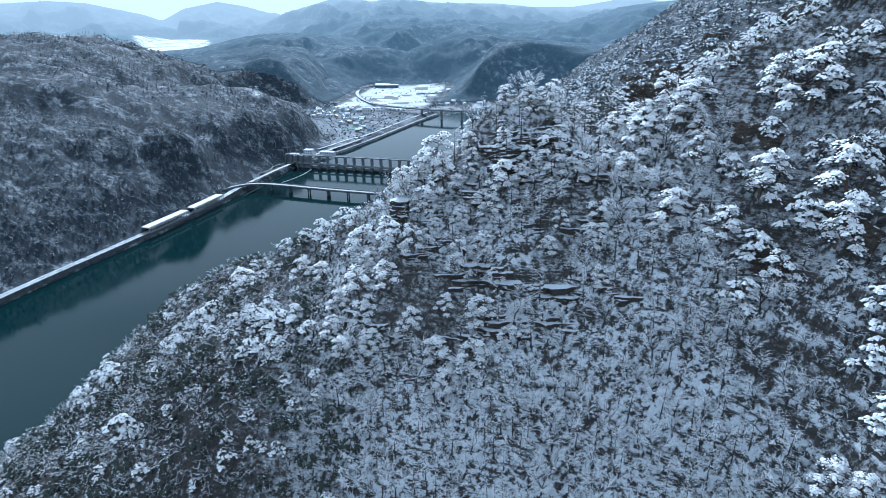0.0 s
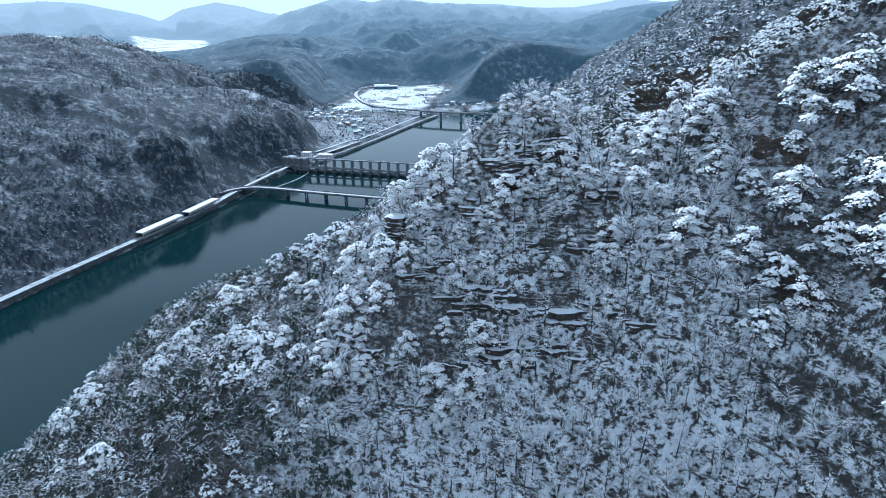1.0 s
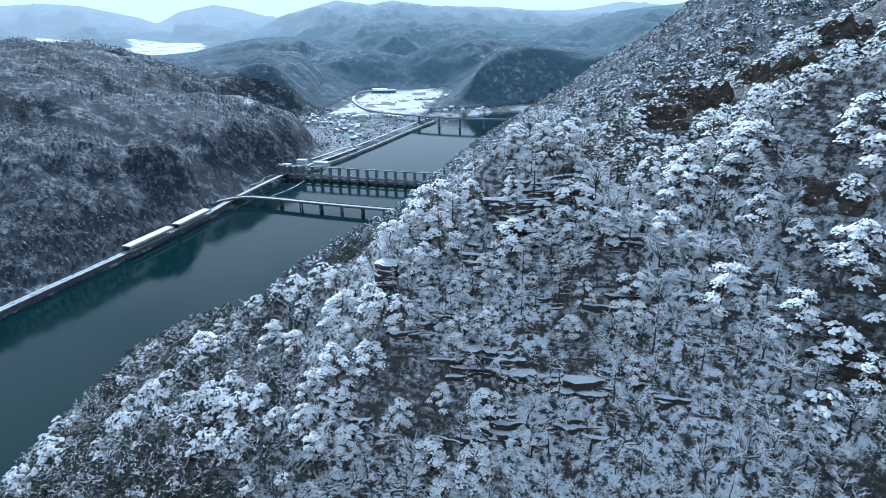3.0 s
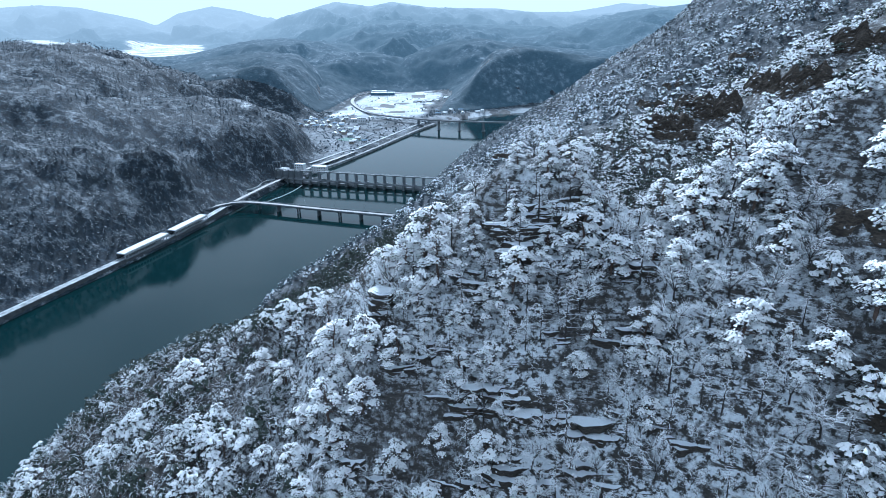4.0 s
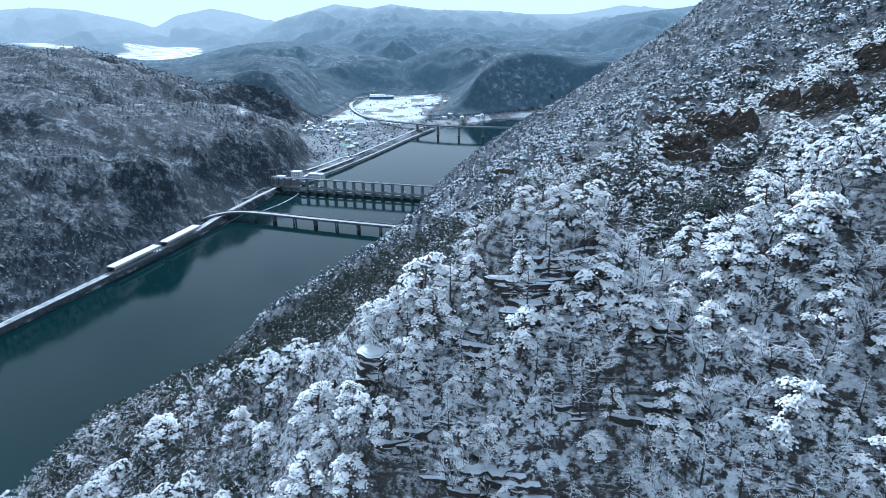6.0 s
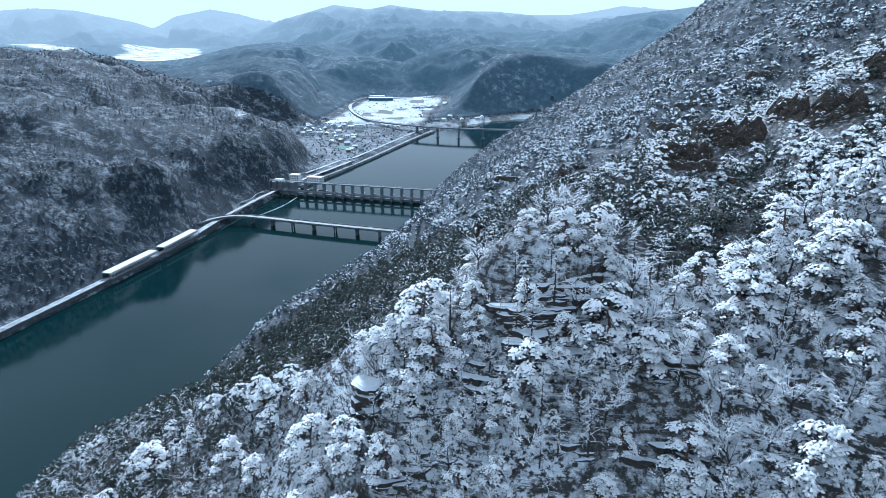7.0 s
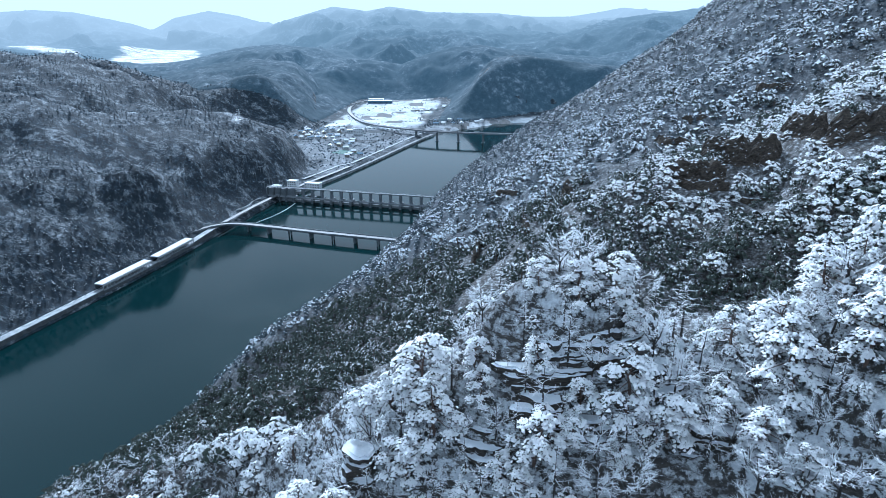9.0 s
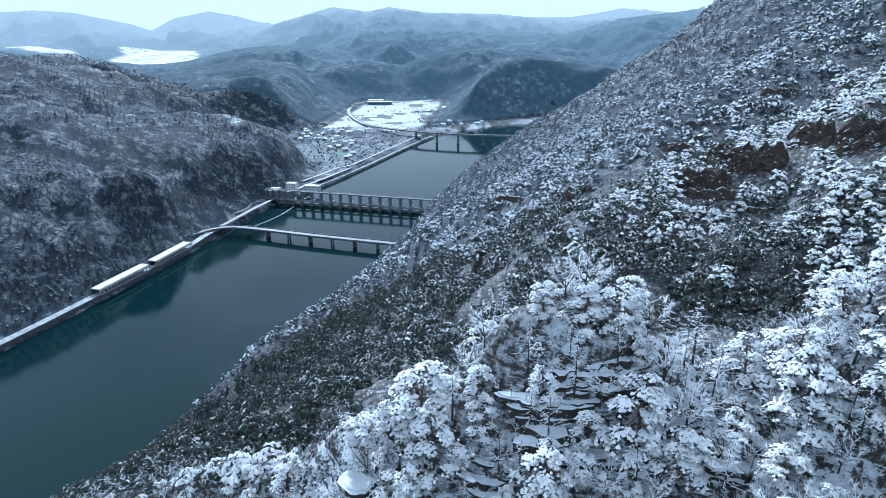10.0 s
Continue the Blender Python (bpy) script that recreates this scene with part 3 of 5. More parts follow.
water.location = (0, 900, 0)


# ---------------------------------------------------------------- helpers for things
def part(name, bm, mat, parent=None, label=""):
    me = bpy.data.meshes.new(name)
    bm.to_mesh(me)
    bm.free()
    me.materials.append(mat)
    ob = new(name, me)
    ob.parent = parent
    return tagged(ob, label)


def thing(name, m, label, category, group="", kind=""):
    ob = new(name)
    ob.matrix_world = m
    ob.empty_display_size = 1
    return tagged(ob, label, category, group, kind)


def box(bm, x0, x1, y0, y1, z0, z1, bevel=0.0):
    vs = bmesh.ops.create_cube(bm, size=1)["verts"]
    for v in vs:
        v.co = Vector((x0 + (v.co.x + 0.5) * (x1 - x0), y0 + (v.co.y + 0.5) * (y1 - y0), z0 + (v.co.z + 0.5) * (z1 - z0)))
    if bevel:
        edges = list({e for v in vs for e in v.link_edges})
        bmesh.ops.bevel(bm, geom=edges, offset=bevel, segments=1, affect='EDGES')
    return bm


def boxes(*list_of, bevel=0.0):
    bm = bmesh.new()
    for b in list_of:
        box(bm, *b, bevel=bevel)
    return bm


def ribbon(name, pts, left, right, z, thick, mat, parent=None, label=""):
    """A slab that follows pts (x, y), from left to right of them, with its top at z (a number or one per point)."""
    pts = np.array(pts, float)
    tan = np.gradient(pts, axis=0)
    tan /= np.linalg.norm(tan, axis=1)[:, None]
    nor = np.stack([-tan[:, 1], tan[:, 0]], 1)
    zz = np.broadcast_to(np.asarray(z, float), (len(pts),))
    bm = bmesh.new()
    rows = []
    for p, n, h in zip(pts, nor, zz):
        l, r = p + n * left, p + n * right
        rows.append([bm.verts.new((*l, h)), bm.verts.new((*r, h)), bm.verts.new((*r, h - thick)), bm.verts.new((*l, h - thick))])
    for a, b in zip(rows[:-1], rows[1:]):
        for i in range(4):
            bm.faces.new((a[i], b[i], b[(i + 1) % 4], a[(i + 1) % 4]))
    bm.faces.new(rows[0])
    bm.faces.new(rows[-1][::-1])
    bmesh.ops.recalc_face_normals(bm, faces=bm.faces)
    return part(name, bm, mat, parent, label)


def resample(pts, step):
    pts = np.array(pts, float)
    for _ in range(2):                                    # corner cutting
        q = [pts[0]]
        for a, b in zip(pts[:-1], pts[1:]):
            q += [a * 0.75 + b * 0.25, a * 0.25 + b * 0.75]
        pts = np.array(q + [pts[-1]])
    s = np.r_[0, np.cumsum(np.linalg.norm(np.diff(pts, axis=0), axis=1))]
    t = np.linspace(0, s[-1], max(2, int(s[-1] / step) + 1))
    return np.stack([np.interp(t, s, pts[:, i]) for i in range(pts.shape[1])], 1)


def left_shore(off, y0, y1, step=6):
    """Points at off metres inland of the left bank, between two y."""
    c = resample(RIVER[:, :3], step)
    tan = np.gradient(c[:, :2], axis=0)
    tan /= np.linalg.norm(tan, axis=1)[:, None]
    p = c[:, :2] + np.stack([-tan[:, 1], tan[:, 0]], 1) * (c[:, 2:] + off)
    return p[(p[:, 1] > y0) & (p[:, 1] < y1)]


# ---------------------------------------------------------------- dam
def build_dam():
    origin = pose(-227, 1014, 0, 0, 0, -15.4)
    dam = thing("dam", origin, "grey concrete gate dam with tall towers across the river", "dam")
    bay, n, top = 15.86, 14, 23.0
    for i in range(n + 1):
        x = i * bay
        bm = boxes((x - 1.9, x + 1.9, -2, 12, -5, 8.5), (x - 1.7, x + 1.7, 0.2, 5.6, 8.5, top - 1.4), bevel=0.12)
        part("pier", bm, MAT_DARK_CONCRETE, dam)
    for i in range(n):
        x = i * bay
        bm = boxes((x + 1.5, x + bay - 1.5, 4, 4.8, -4, 6.4))
        for k in range(5):
            box(bm, x + 1.5, x + bay - 1.5, 3.5, 4, 0.2 + k * 1.4, 0.55 + k * 1.4)
        part("gate", bm, MAT_GATE, dam, "lowered steel gate")
        bm = boxes((x + 1.35, x + bay - 1.35, 1.6, 2.2, top - 2.6, top - 1.4), (x + 1.35, x + bay - 1.35, 3.8, 4.4, top - 2.6, top - 1.4))
        part("hoist_beam", bm, MAT_STEEL, dam)
    bm = boxes((-44, n * bay + 2, -2.2, 1.2, 7.4, 8.6), (-44, n * bay + 2, -2.3, -1.9, 8.6, 9.6))
    part("lower_walkway", bm, MAT_CONCRETE, dam, "pale concrete walkway")
    bm = boxes((-2, n * bay + 2, -1.2, 0.8, 4.6, 5.2))
    part("pipe_beam", bm, MAT_CONCRETE, dam)
    bm = boxes((-45, n * bay + 3, 1.0, 5.0, top - 1.4, top - 0.9))
    part("top_walkway", bm, MAT_CONCRETE, dam, "pale snow-dusted walkway on the towers")
    for yy in (1.1, 4.9):
        bm = boxes((-45, n * bay + 3, yy - 0.06, yy + 0.06, top + 0.45, top + 0.6), (-45, n * bay + 3, yy - 0.05, yy + 0.05, top - 0.1, top + 0.05))
        for k in range(0, 90):
            x = -44.5 + k * 3.0
            box(bm, x - 0.06, x + 0.06, yy - 0.06, yy + 0.06, top - 0.9, top + 0.5)
        part("railing", bm, MAT_STEEL, dam)
    for i in range(4):
        x = -44 + i * 10.6
        part("intake_pier", boxes((x - 0.9, x + 0.9, -3, 5.2, -5, top - 1.4), bevel=0.12), MAT_DARK_CONCRETE, dam)
        part("intake_wall", boxes((x + 0.9, x + 9.7, 2.0, 4.0, -4, top - 3.2)), MAT_STEEL, dam, "dark steel intake panels")
        part("intake_beam", boxes((x + 1.2, x + 9.5, 0.5, 1.0, 2, 4)), MAT_CONCRETE, dam)
        part("intake_beam", boxes((x + 1.2, x + 9.5, 0.5, 1.0, 9.5, 10.3)), MAT_CONCRETE, dam)
    return dam


build_dam()


# ---------------------------------------------------------------- bridges
def build_bridge():
    b = thing("road_bridge", pose(0, 0, 0), "low concrete road bridge on slim piers across the river", "bridge")
    line = resample([(-322, 842), (-306, 866), (-284, 879), (-250, 873), (-165, 841), (-59, 807), (-10, 790), (40, 772)], 5)
    ribbon("deck", line, 5.2, -5.2, 10.2, 0.9, MAT_DARK_CONCRETE, b)
    ribbon("girder", line, 3.6, -3.6, 9.28, 1.2, MAT_DARK_CONCRETE, b)
    ribbon("roadway", line, 4.4, -4.4, 10.24, 0.03, MAT_ASPHALT, b, "wet asphalt roadway")
    for s in (1, -1):
        ribbon("parapet", line, s * 5.1 if s > 0 else -4.75, s * 5.1 - s * 0.35 if s > 0 else -5.1, 11.2, 1.0, MAT_DARK_CONCRETE, b)
    d = Vector((-59 + 250, 807 - 873, 0)).normalized()
    ang = math.degrees(math.atan2(d.y, d.x))
    for k in range(8):
        p = Vector((-250, 873, 0)) + d * (-6 + k * 31.5)
        bm = bmesh.new()
        if k % 2:
            box(bm, -1.0, 1.0, -4.0, 4.0, -6, 7.4, 0.2)
        else:
            box(bm, -0.7, 0.7, -3.6, -1.6, -6, 7.2, 0.2)
            box(bm, -0.7, 0.7, 1.6, 3.6, -6, 7.2, 0.2)
        box(bm, -1.1, 1.1, -4.6, 4.6, 7.2, 8.1, 0.1)
        pier = part("pier", bm, MAT_DARK_CONCRETE, b)
        pier.matrix_basis = pose(p.x, p.y, 0, 0, 0, ang)
    for k in range(5):
        p = Vector((-250, 873, 0)) + d * (20 + k * 45)
        bm = boxes((-0.09, 0.09, 4.7, 4.88, 10.2, 18.5), (-0.06, 0.06, 2.6, 4.8, 18.3, 18.45), (-0.12, 0.12, 2.2, 2.9, 18.2, 18.4))
        lamp = part("street_lamp", bm, MAT_STEEL, b)
        lamp.matrix_basis = pose(p.x, p.y, 0, 0, 0, ang)


def build_far_bridge():
    b = thing("highway_bridge", pose(0, 0, 0), "long grey highway bridge on wall piers beyond the dam", "bridge")
    line = resample([(420, 1420), (260, 1462), (100, 1490), (-6, 1520), (-90, 1570), (-160, 1650), (-215, 1760), (-262, 1900), (-285, 2050), (-265, 2200), (-190, 2300)], 10)
    n = len(line)
    z = np.interp(line[:, 1], [1560, 1740, 2300], [22, 13, 11.5])
    ribbon("deck", line, 5.4, -5.4, z, 2.2, MAT_DARK_CONCRETE, b)
    ribbon("roadway", line, 4.7, -4.7, z + 0.06, 0.05, MAT_ASPHALT, b)
    for s in (4.9, -5.3):
        ribbon("parapet", line, s + 0.4, s, z + 0.8, 0.8, MAT_DARK_CONCRETE, b)
    for x, y in ((212, 1472), (155, 1481), (99, 1490), (43, 1504), (-6, 1520), (-55, 1546)):
        bm = boxes((-1.6, 1.6, -4, 4, -6, 18.2), (-2.0, 2.0, -5.6, 5.6, 18.0, 19.9), (-3.5, 3.5, -6, 6, -6, 1.4), bevel=0.25)
        pr = part("pier", bm, MAT_DARK_CONCRETE, b)
        pr.matrix_basis = pose(x, y, 0, 0, 0, -17)


build_bridge()
build_far_bridge()


# ---------------------------------------------------------------- lakeside road and rock sheds
road_line = left_shore(14.0, 420, 866)
road_z = np.interp(road_line[:, 1], [420, 800, 866], [5.6, 5.6, 9.0])
ribbon("road", road_line, 3.0, -3.4, road_z, 4, MAT_ROAD_SNOW)
tagged(bpy.data.objects["road"], "wet two-lane road along the water", "road", kind="structure")
tagged(ribbon("road_shoulder", road_line, -3.9, -4.4, road_z + 0.12, 0.4, MAT_SNOW), "ploughed snow along the road's edge", "snow", kind="structure")
tagged(ribbon("road_shoulder", road_line, 4.2, 3.6, road_z + 0.12, 0.4, MAT_SNOW), "ploughed snow along the road's edge", "snow", kind="structure")
tagged(ribbon("retaining_wall", road_line, -4.6, -5.2, road_z + 0.5, 9, MAT_WALL), "stained concrete retaining wall above the water", "wall", kind="structure")
upper = left_shore(13.5, 872, 1225)
tagged(ribbon("road", upper, 3.2, -3.2, 9.2, 0.6, MAT_ASPHALT), "snowy valley road past the dam", "road", kind="structure")
valley = np.concatenate([left_shore(34.0, 1120, 1230), left_shore(22.0, 1240, 1590)])
tagged(ribbon("road", resample(valley, 8), 2.6, -2.6, 10.0, 0.6, MAT_ROAD_SNOW), "snowy embankment road", "road", kind="structure")
bank = left_shore(9.0, 1060, 1585)
tagged(ribbon("embankment", bank, 3.0, -7.0, np.full(len(bank), 4.2), 9, MAT_BANK), "stone river embankment under patchy snow", "embankment", kind="structure")


def build_rock_shed(y0, y1, label):
    pts = left_shore(14.0, y0, y1, 3)
    a, b = Vector((*pts[0], 0)), Vector((*pts[-1], 0))
    d = b - a
    length = d.length
    shed = thing("rock_shed", pose(a.x, a.y, 5.5, 0, 0, math.degrees(math.atan2(d.y, d.x))), label, "rock shed", "rock sheds on the lakeside road")
    part("roof", boxes((0, length, -5.2, 6.0, 5.4, 6.2), bevel=0.1), MAT_CONCRETE, shed)
    part("roof_snow", boxes((0.3, length - 0.3, -4.2, 5.9, 6.2, 6.7), bevel=0.25), MAT_SNOW, shed, "thick even snow on the roof")
    part("fascia", boxes((0, length, -5.55, -5.2, 4.4, 6.4)), MAT_PLASTER, shed, "pale concrete fascia beam")
    part("back_wall", boxes((0, length, 5.5, 6.5, -0.5, 5.4)), MAT_DARK_CONCRETE, shed)
    part("plinth", boxes((0, length, -5.5, -4.6, -0.4, 1.1)), MAT_CONCRETE, shed)
    n = int(length / 4.6)
    for i in range(n + 1):
        x = 0.5 + (length - 1) * i / n
        part("column", boxes((x - 0.45, x + 0.45, -5.4, -4.7, 1.1, 4.9), bevel=0.06), MAT_PLASTER, shed)


build_rock_shed(672, 742, "long concrete rock shed with open columns and a snowy roof")
build_rock_shed(751, 815, "shorter concrete rock shed with a snow-covered roof")


def right_shore(off, y0, y1, step=6):
    c = resample(RIVER[:, :3], step)
    tan = np.gradient(c[:, :2], axis=0)
    tan /= np.linalg.norm(tan, axis=1)[:, None]
    p = c[:, :2] - np.stack([-tan[:, 1], tan[:, 0]], 1) * (c[:, 2:] + off)
    return p[(p[:, 1] > y0) & (p[:, 1] < y1)]


track_line = right_shore(0.5, 330, 560)
tagged(ribbon("embankment", track_line, 3.2, -3.2, 4.2, 10, MAT_WALL), "dark stone embankment at the water's edge", "embankment", kind="structure")
tagged(ribbon("road", track_line, 2.6, -2.2, 4.5, 0.5, MAT_ROAD_SNOW), "narrow snowy track along the water", "road", kind="structure")


# ---------------------------------------------------------------- buildings
def gable_house(name, x, y, z, turn, w, d, h, wall, roof, label, category="house", group=""):
    t = thing(name, pose(x, y, z, 0, 0, turn), label, category, group)
    part("wall", boxes((-w / 2, w / 2, -d / 2, d / 2, -2, h)), wall, t)
    bm = bmesh.new()
    r, o = h + d * 0.28, 0.6
    pr = [(-d / 2 - o, h - 0.25), (0, r), (d / 2 + o, h - 0.25), (d / 2 + o, h + 0.15), (0, r + 0.45), (-d / 2 - o, h + 0.15)]
    ends = [[bm.verts.new((sx * (w / 2 + o), yy, zz)) for yy, zz in pr] for sx in (-1, 1)]
    for i in range(6):
        bm.faces.new((ends[0][i], ends[0][(i + 1) % 6], ends[1][(i + 1) % 6], ends[1][i]))
    bm.faces.new(ends[0][::-1])
    bm.faces.new(ends[1])
    bmesh.ops.recalc_face_normals(bm, faces=bm.faces)
    part("roof", bm, roof, t, "snow-covered roof")
    for sx in (-1, 1):
        bm = bmesh.new()
        gv = [[bm.verts.new((sx * (w / 2 - q), yy, zz)) for yy, zz in ((-d / 2, h), (0, r), (d / 2, h))] for q in (0, 0.25)]
        bm.faces.new(gv[0]), bm.faces.new(gv[1][::-1])
        for i in range(3):
            bm.faces.new((gv[0][i], gv[0][(i + 1) % 3], gv[1][(i + 1) % 3], gv[1][i]))
        bmesh.ops.recalc_face_normals(bm, faces=bm.faces)
        part("gable", bm, wall, t)
    k = max(2, int(w / 3.5))
    for i in range(k):
        xx = -w / 2 + (i + 0.5) * w / k
        part("window", boxes((xx - 0.7, xx + 0.7, -d / 2 - 0.06, -d / 2 + 0.02, h * 0.35, h * 0.75)), MAT_WINDOW, t)
    return t


def flat_house(name, x, y, z, turn, w, d, h, wall, label, category="building", storeys=2):
    t = thing(name, pose(x, y, z, 0, 0, turn), label, category)
    part("wall", boxes((-w / 2, w / 2, -d / 2, d / 2, -3, h), bevel=0.08), wall, t)
    part("roof", boxes((-w / 2 - 0.3, w / 2 + 0.3, -d / 2 - 0.3, d / 2 + 0.3, h, h + 0.5), (-w / 2 + 0.4, w / 2 - 0.4, -d / 2 + 0.4, d / 2 - 0.4, h + 0.5, h + 0.75)), MAT_SNOW, t, "flat snowy roof")
    k = max(2, int(w / 4))
    for s in range(storeys):
        for i in range(k):
            xx = -w / 2 + (i + 0.5) * w / k
            z0 = h * (s + 0.3) / storeys
            part("window", boxes((xx - 0.9, xx + 0.9, -d / 2 - 0.07, -d / 2 + 0.02, z0, z0 + h * 0.4 / storeys)), MAT_WINDOW, t)
    return t


MAT_WHITE = two_tone("white_paint", (0.62, 0.64, 0.66), (0.76, 0.78, 0.80), 0.2, 0.7)
MAT_TAN = two_tone("tan_render", (0.26, 0.23, 0.20), (0.36, 0.32, 0.28), 0.2, 0.8)
MAT_BLUE_ROOF = two_tone("blue_sheet_roof", (0.05, 0.12, 0.20), (0.10, 0.19, 0.29), 0.1, 0.5)
MAT_COURT = two_tone("green_court", (0.05, 0.13, 0.11), (0.09, 0.19, 0.16), 0.05, 0.8)
MAT_FILM = two_tone("greenhouse_film", (0.66, 0.70, 0.74), (0.82, 0.85, 0.87), 0.1, 0.5)


# village and dam buildings: x, y, turn, width, depth, height
flat_house("control_building", -262, 1052, 9, -15, 15, 9, 8, MAT_WHITE, "white control building with snowy roof beside the dam")
flat_house("control_building", -240, 1072, 9, -15, 16, 10, 11, MAT_WHITE, "taller white control building beside the dam", storeys=3)
flat_house("power_building", -206, 1066, 9, -15, 26, 10, 8, MAT_WHITE, "long white power building behind the dam towers")
gable_house("store", -256, 1134, 10, 25, 15, 9, 7, MAT_TAN, MAT_TAN, "tan building with a bare sloping roof", "building")
flat_house("roadside_shop", -316, 930, 10, 35, 15, 10, 4.5, MAT_PLASTER, "low roadside shop with a white snowy roof", storeys=1)
flat_house("roadside_shop", -313, 903, 10, 30, 9, 7, 3.5, MAT_PLASTER, "small roadside shop with a snowy roof", storeys=1)
rv = random.Random(5)
spots = []
for x0, y0, x1, y1, n in ((-345, 1505, -235, 1640, 26), (-240, 1380, -190, 1500, 9), (-150, 1950, 20, 2010, 8), (-20, 1690, 180, 1760, 9), (-190, 1290, -160, 1370, 4)):
    for _ in range(n * 6):
        x, y = rv.uniform(x0, x1), rv.uniform(y0, y1)
        if len([1 for q in spots if math.hypot(q[0] - x, q[1] - y) < 16]) == 0 and river_side(x, y)[0] > 16:
            spots.append((x, y))
            w, d, h = rv.uniform(9, 15), rv.uniform(7, 9), rv.uniform(3.2, 6.0)
            wall = rv.choice((MAT_PLASTER, MAT_WHITE, MAT_TAN, MAT_PLASTER))
            gable_house("house", x, y, float(land(x, y)), rv.choice((0, 20, 90, 110, -30)), w, d, h, wall, MAT_SNOW if rv.random() < 0.75 else MAT_BLUE_ROOF,
                        "small village house under a snow-covered gable roof", group="village houses")
            n -= 1
            if n == 0:
                break
flat_house("warehouse", -196, 2160, 9, -2, 80, 22, 9, MAT_BLUE_ROOF, "long blue-walled warehouse on the snowy plain", "warehouse", 1)
flat_house("warehouse", -215, 2222, 9, -2, 50, 18, 8, MAT_WHITE, "white warehouse on the snowy plain", "warehouse", 1)
flat_house("apartment_block", -195, 1560, 9, 10, 22, 6, 15, MAT_WHITE, "white apartment block in the village", "apartment block", 4)
flat_house("factory", -205, 1590, 9, 10, 40, 14, 8, MAT_PLASTER, "grey factory hall with a snowy roof", "factory", 1)

court = thing("sports_court", pose(-193, 1350, 9.3, 0, 0, -28), "green fenced sports court by the river", "sports court")
part("surface", boxes((-26, 26, -17, 17, -0.5, 0.12)), MAT_COURT, court)
for k in range(14):
    x = -26 + 4 * k
    for yy in (-17, 17):
        part("fence_post", boxes((x - 0.12, x + 0.12, yy - 0.12, yy + 0.12, 0, 4.5)), MAT_STEEL, court)
for yy in (-17, 17):
    part("fence_rail", boxes((-26, 26, yy - 0.08, yy + 0.08, 4.4, 4.55)), MAT_STEEL, court)


def greenhouse(x, y, turn, length):
    g = thing("greenhouse", pose(x, y, 9.2, 0, 0, turn), "long white plastic greenhouse tunnel dusted with snow", "greenhouse", "greenhouses on the plain")
    bm = bmesh.new()
    ring = []
    for sx in (-length / 2, length / 2):
        ring.append([bm.verts.new((sx, 4 * math.cos(math.pi * i / 8), 3.4 * math.sin(math.pi * i / 8))) for i in range(9)])
    for i in range(8):
        bm.faces.new((ring[0][i], ring[0][i + 1], ring[1][i + 1], ring[1][i]))
    bm.faces.new(ring[0])
    bm.faces.new(ring[1][::-1])
    bmesh.ops.recalc_face_normals(bm, faces=bm.faces)
    part("film", bm, MAT_FILM, g)
    part("door", boxes((-length / 2 - 0.08, -length / 2, -1.2, 1.2, 0, 2.4)), MAT_STEEL, g)


for k in range(8):
    greenhouse(-176 + 11.5 * k, 1676 - 5 * k, 68, 58)
for k in range(5):
    greenhouse(-290 + 12 * k, 1690 + 4 * k, 80, 46)

boom = thing("floating_boom", pose(0, 0, 0), "pale floating boom of linked floats across the intake", "boom")
for k in range(26):
    p = Vector((-224, 1004, 0)).lerp(Vector((-258, 908, 0)), k / 25) + Vector((6 * math.sin(math.pi * k / 25), 0, 0))
    fl = part("float", boxes((-1.7, 1.7, -0.6, 0.6, -0.4, 0.5), bevel=0.2), MAT_WHITE, boom)
    fl.matrix_basis = pose(p.x, p.y, 0, 0, 0, 70)


# ---------------------------------------------------------------- trees: shapes
def tube(verts, tris, a, b, ra, rb, sides=3):
    """A tapered branch from a to b."""
    a, b = np.asarray(a, float), np.asarray(b, float)
    d = b - a
    d = d / (np.linalg.norm(d) + 1e-9)
    u = np.cross(d, (0.0, 0.0, 1.0) if abs(d[2]) < 0.9 else (1.0, 0.0, 0.0))
    u /= np.linalg.norm(u)
    v = np.cross(u, d)
    k = len(verts)
    for p, r in ((a, ra), (b, rb)):
        for i in range(sides):
            t = 2 * math.pi * i / sides + math.pi / 2
            verts.append(p + r * (math.cos(t) * u + math.sin(t) * v))
    for i in range(sides):
        j = (i + 1) % sides
        tris.append((k + i, k + j, k + sides + j))
        tris.append((k + i, k + sides + j, k + sides + i))


def twig(verts, tris, a, b, w):
    """A thin roof-shaped twig: two faces that meet in a ridge."""
    a, b = np.asarray(a, float), np.asarray(b, float)
    d = b - a
    s = np.array((-d[1], d[0], 0.0))
    n = np.linalg.norm(s)
    s = s / n * w if n > 1e-6 else np.array((w, 0, 0))
    k = len(verts)
    up = np.array((0, 0, w * 0.8))
    verts.extend((a + up, a + s, a - s, b))
    tris.extend(((k, k + 1, k + 3), (k, k + 3, k + 2)))


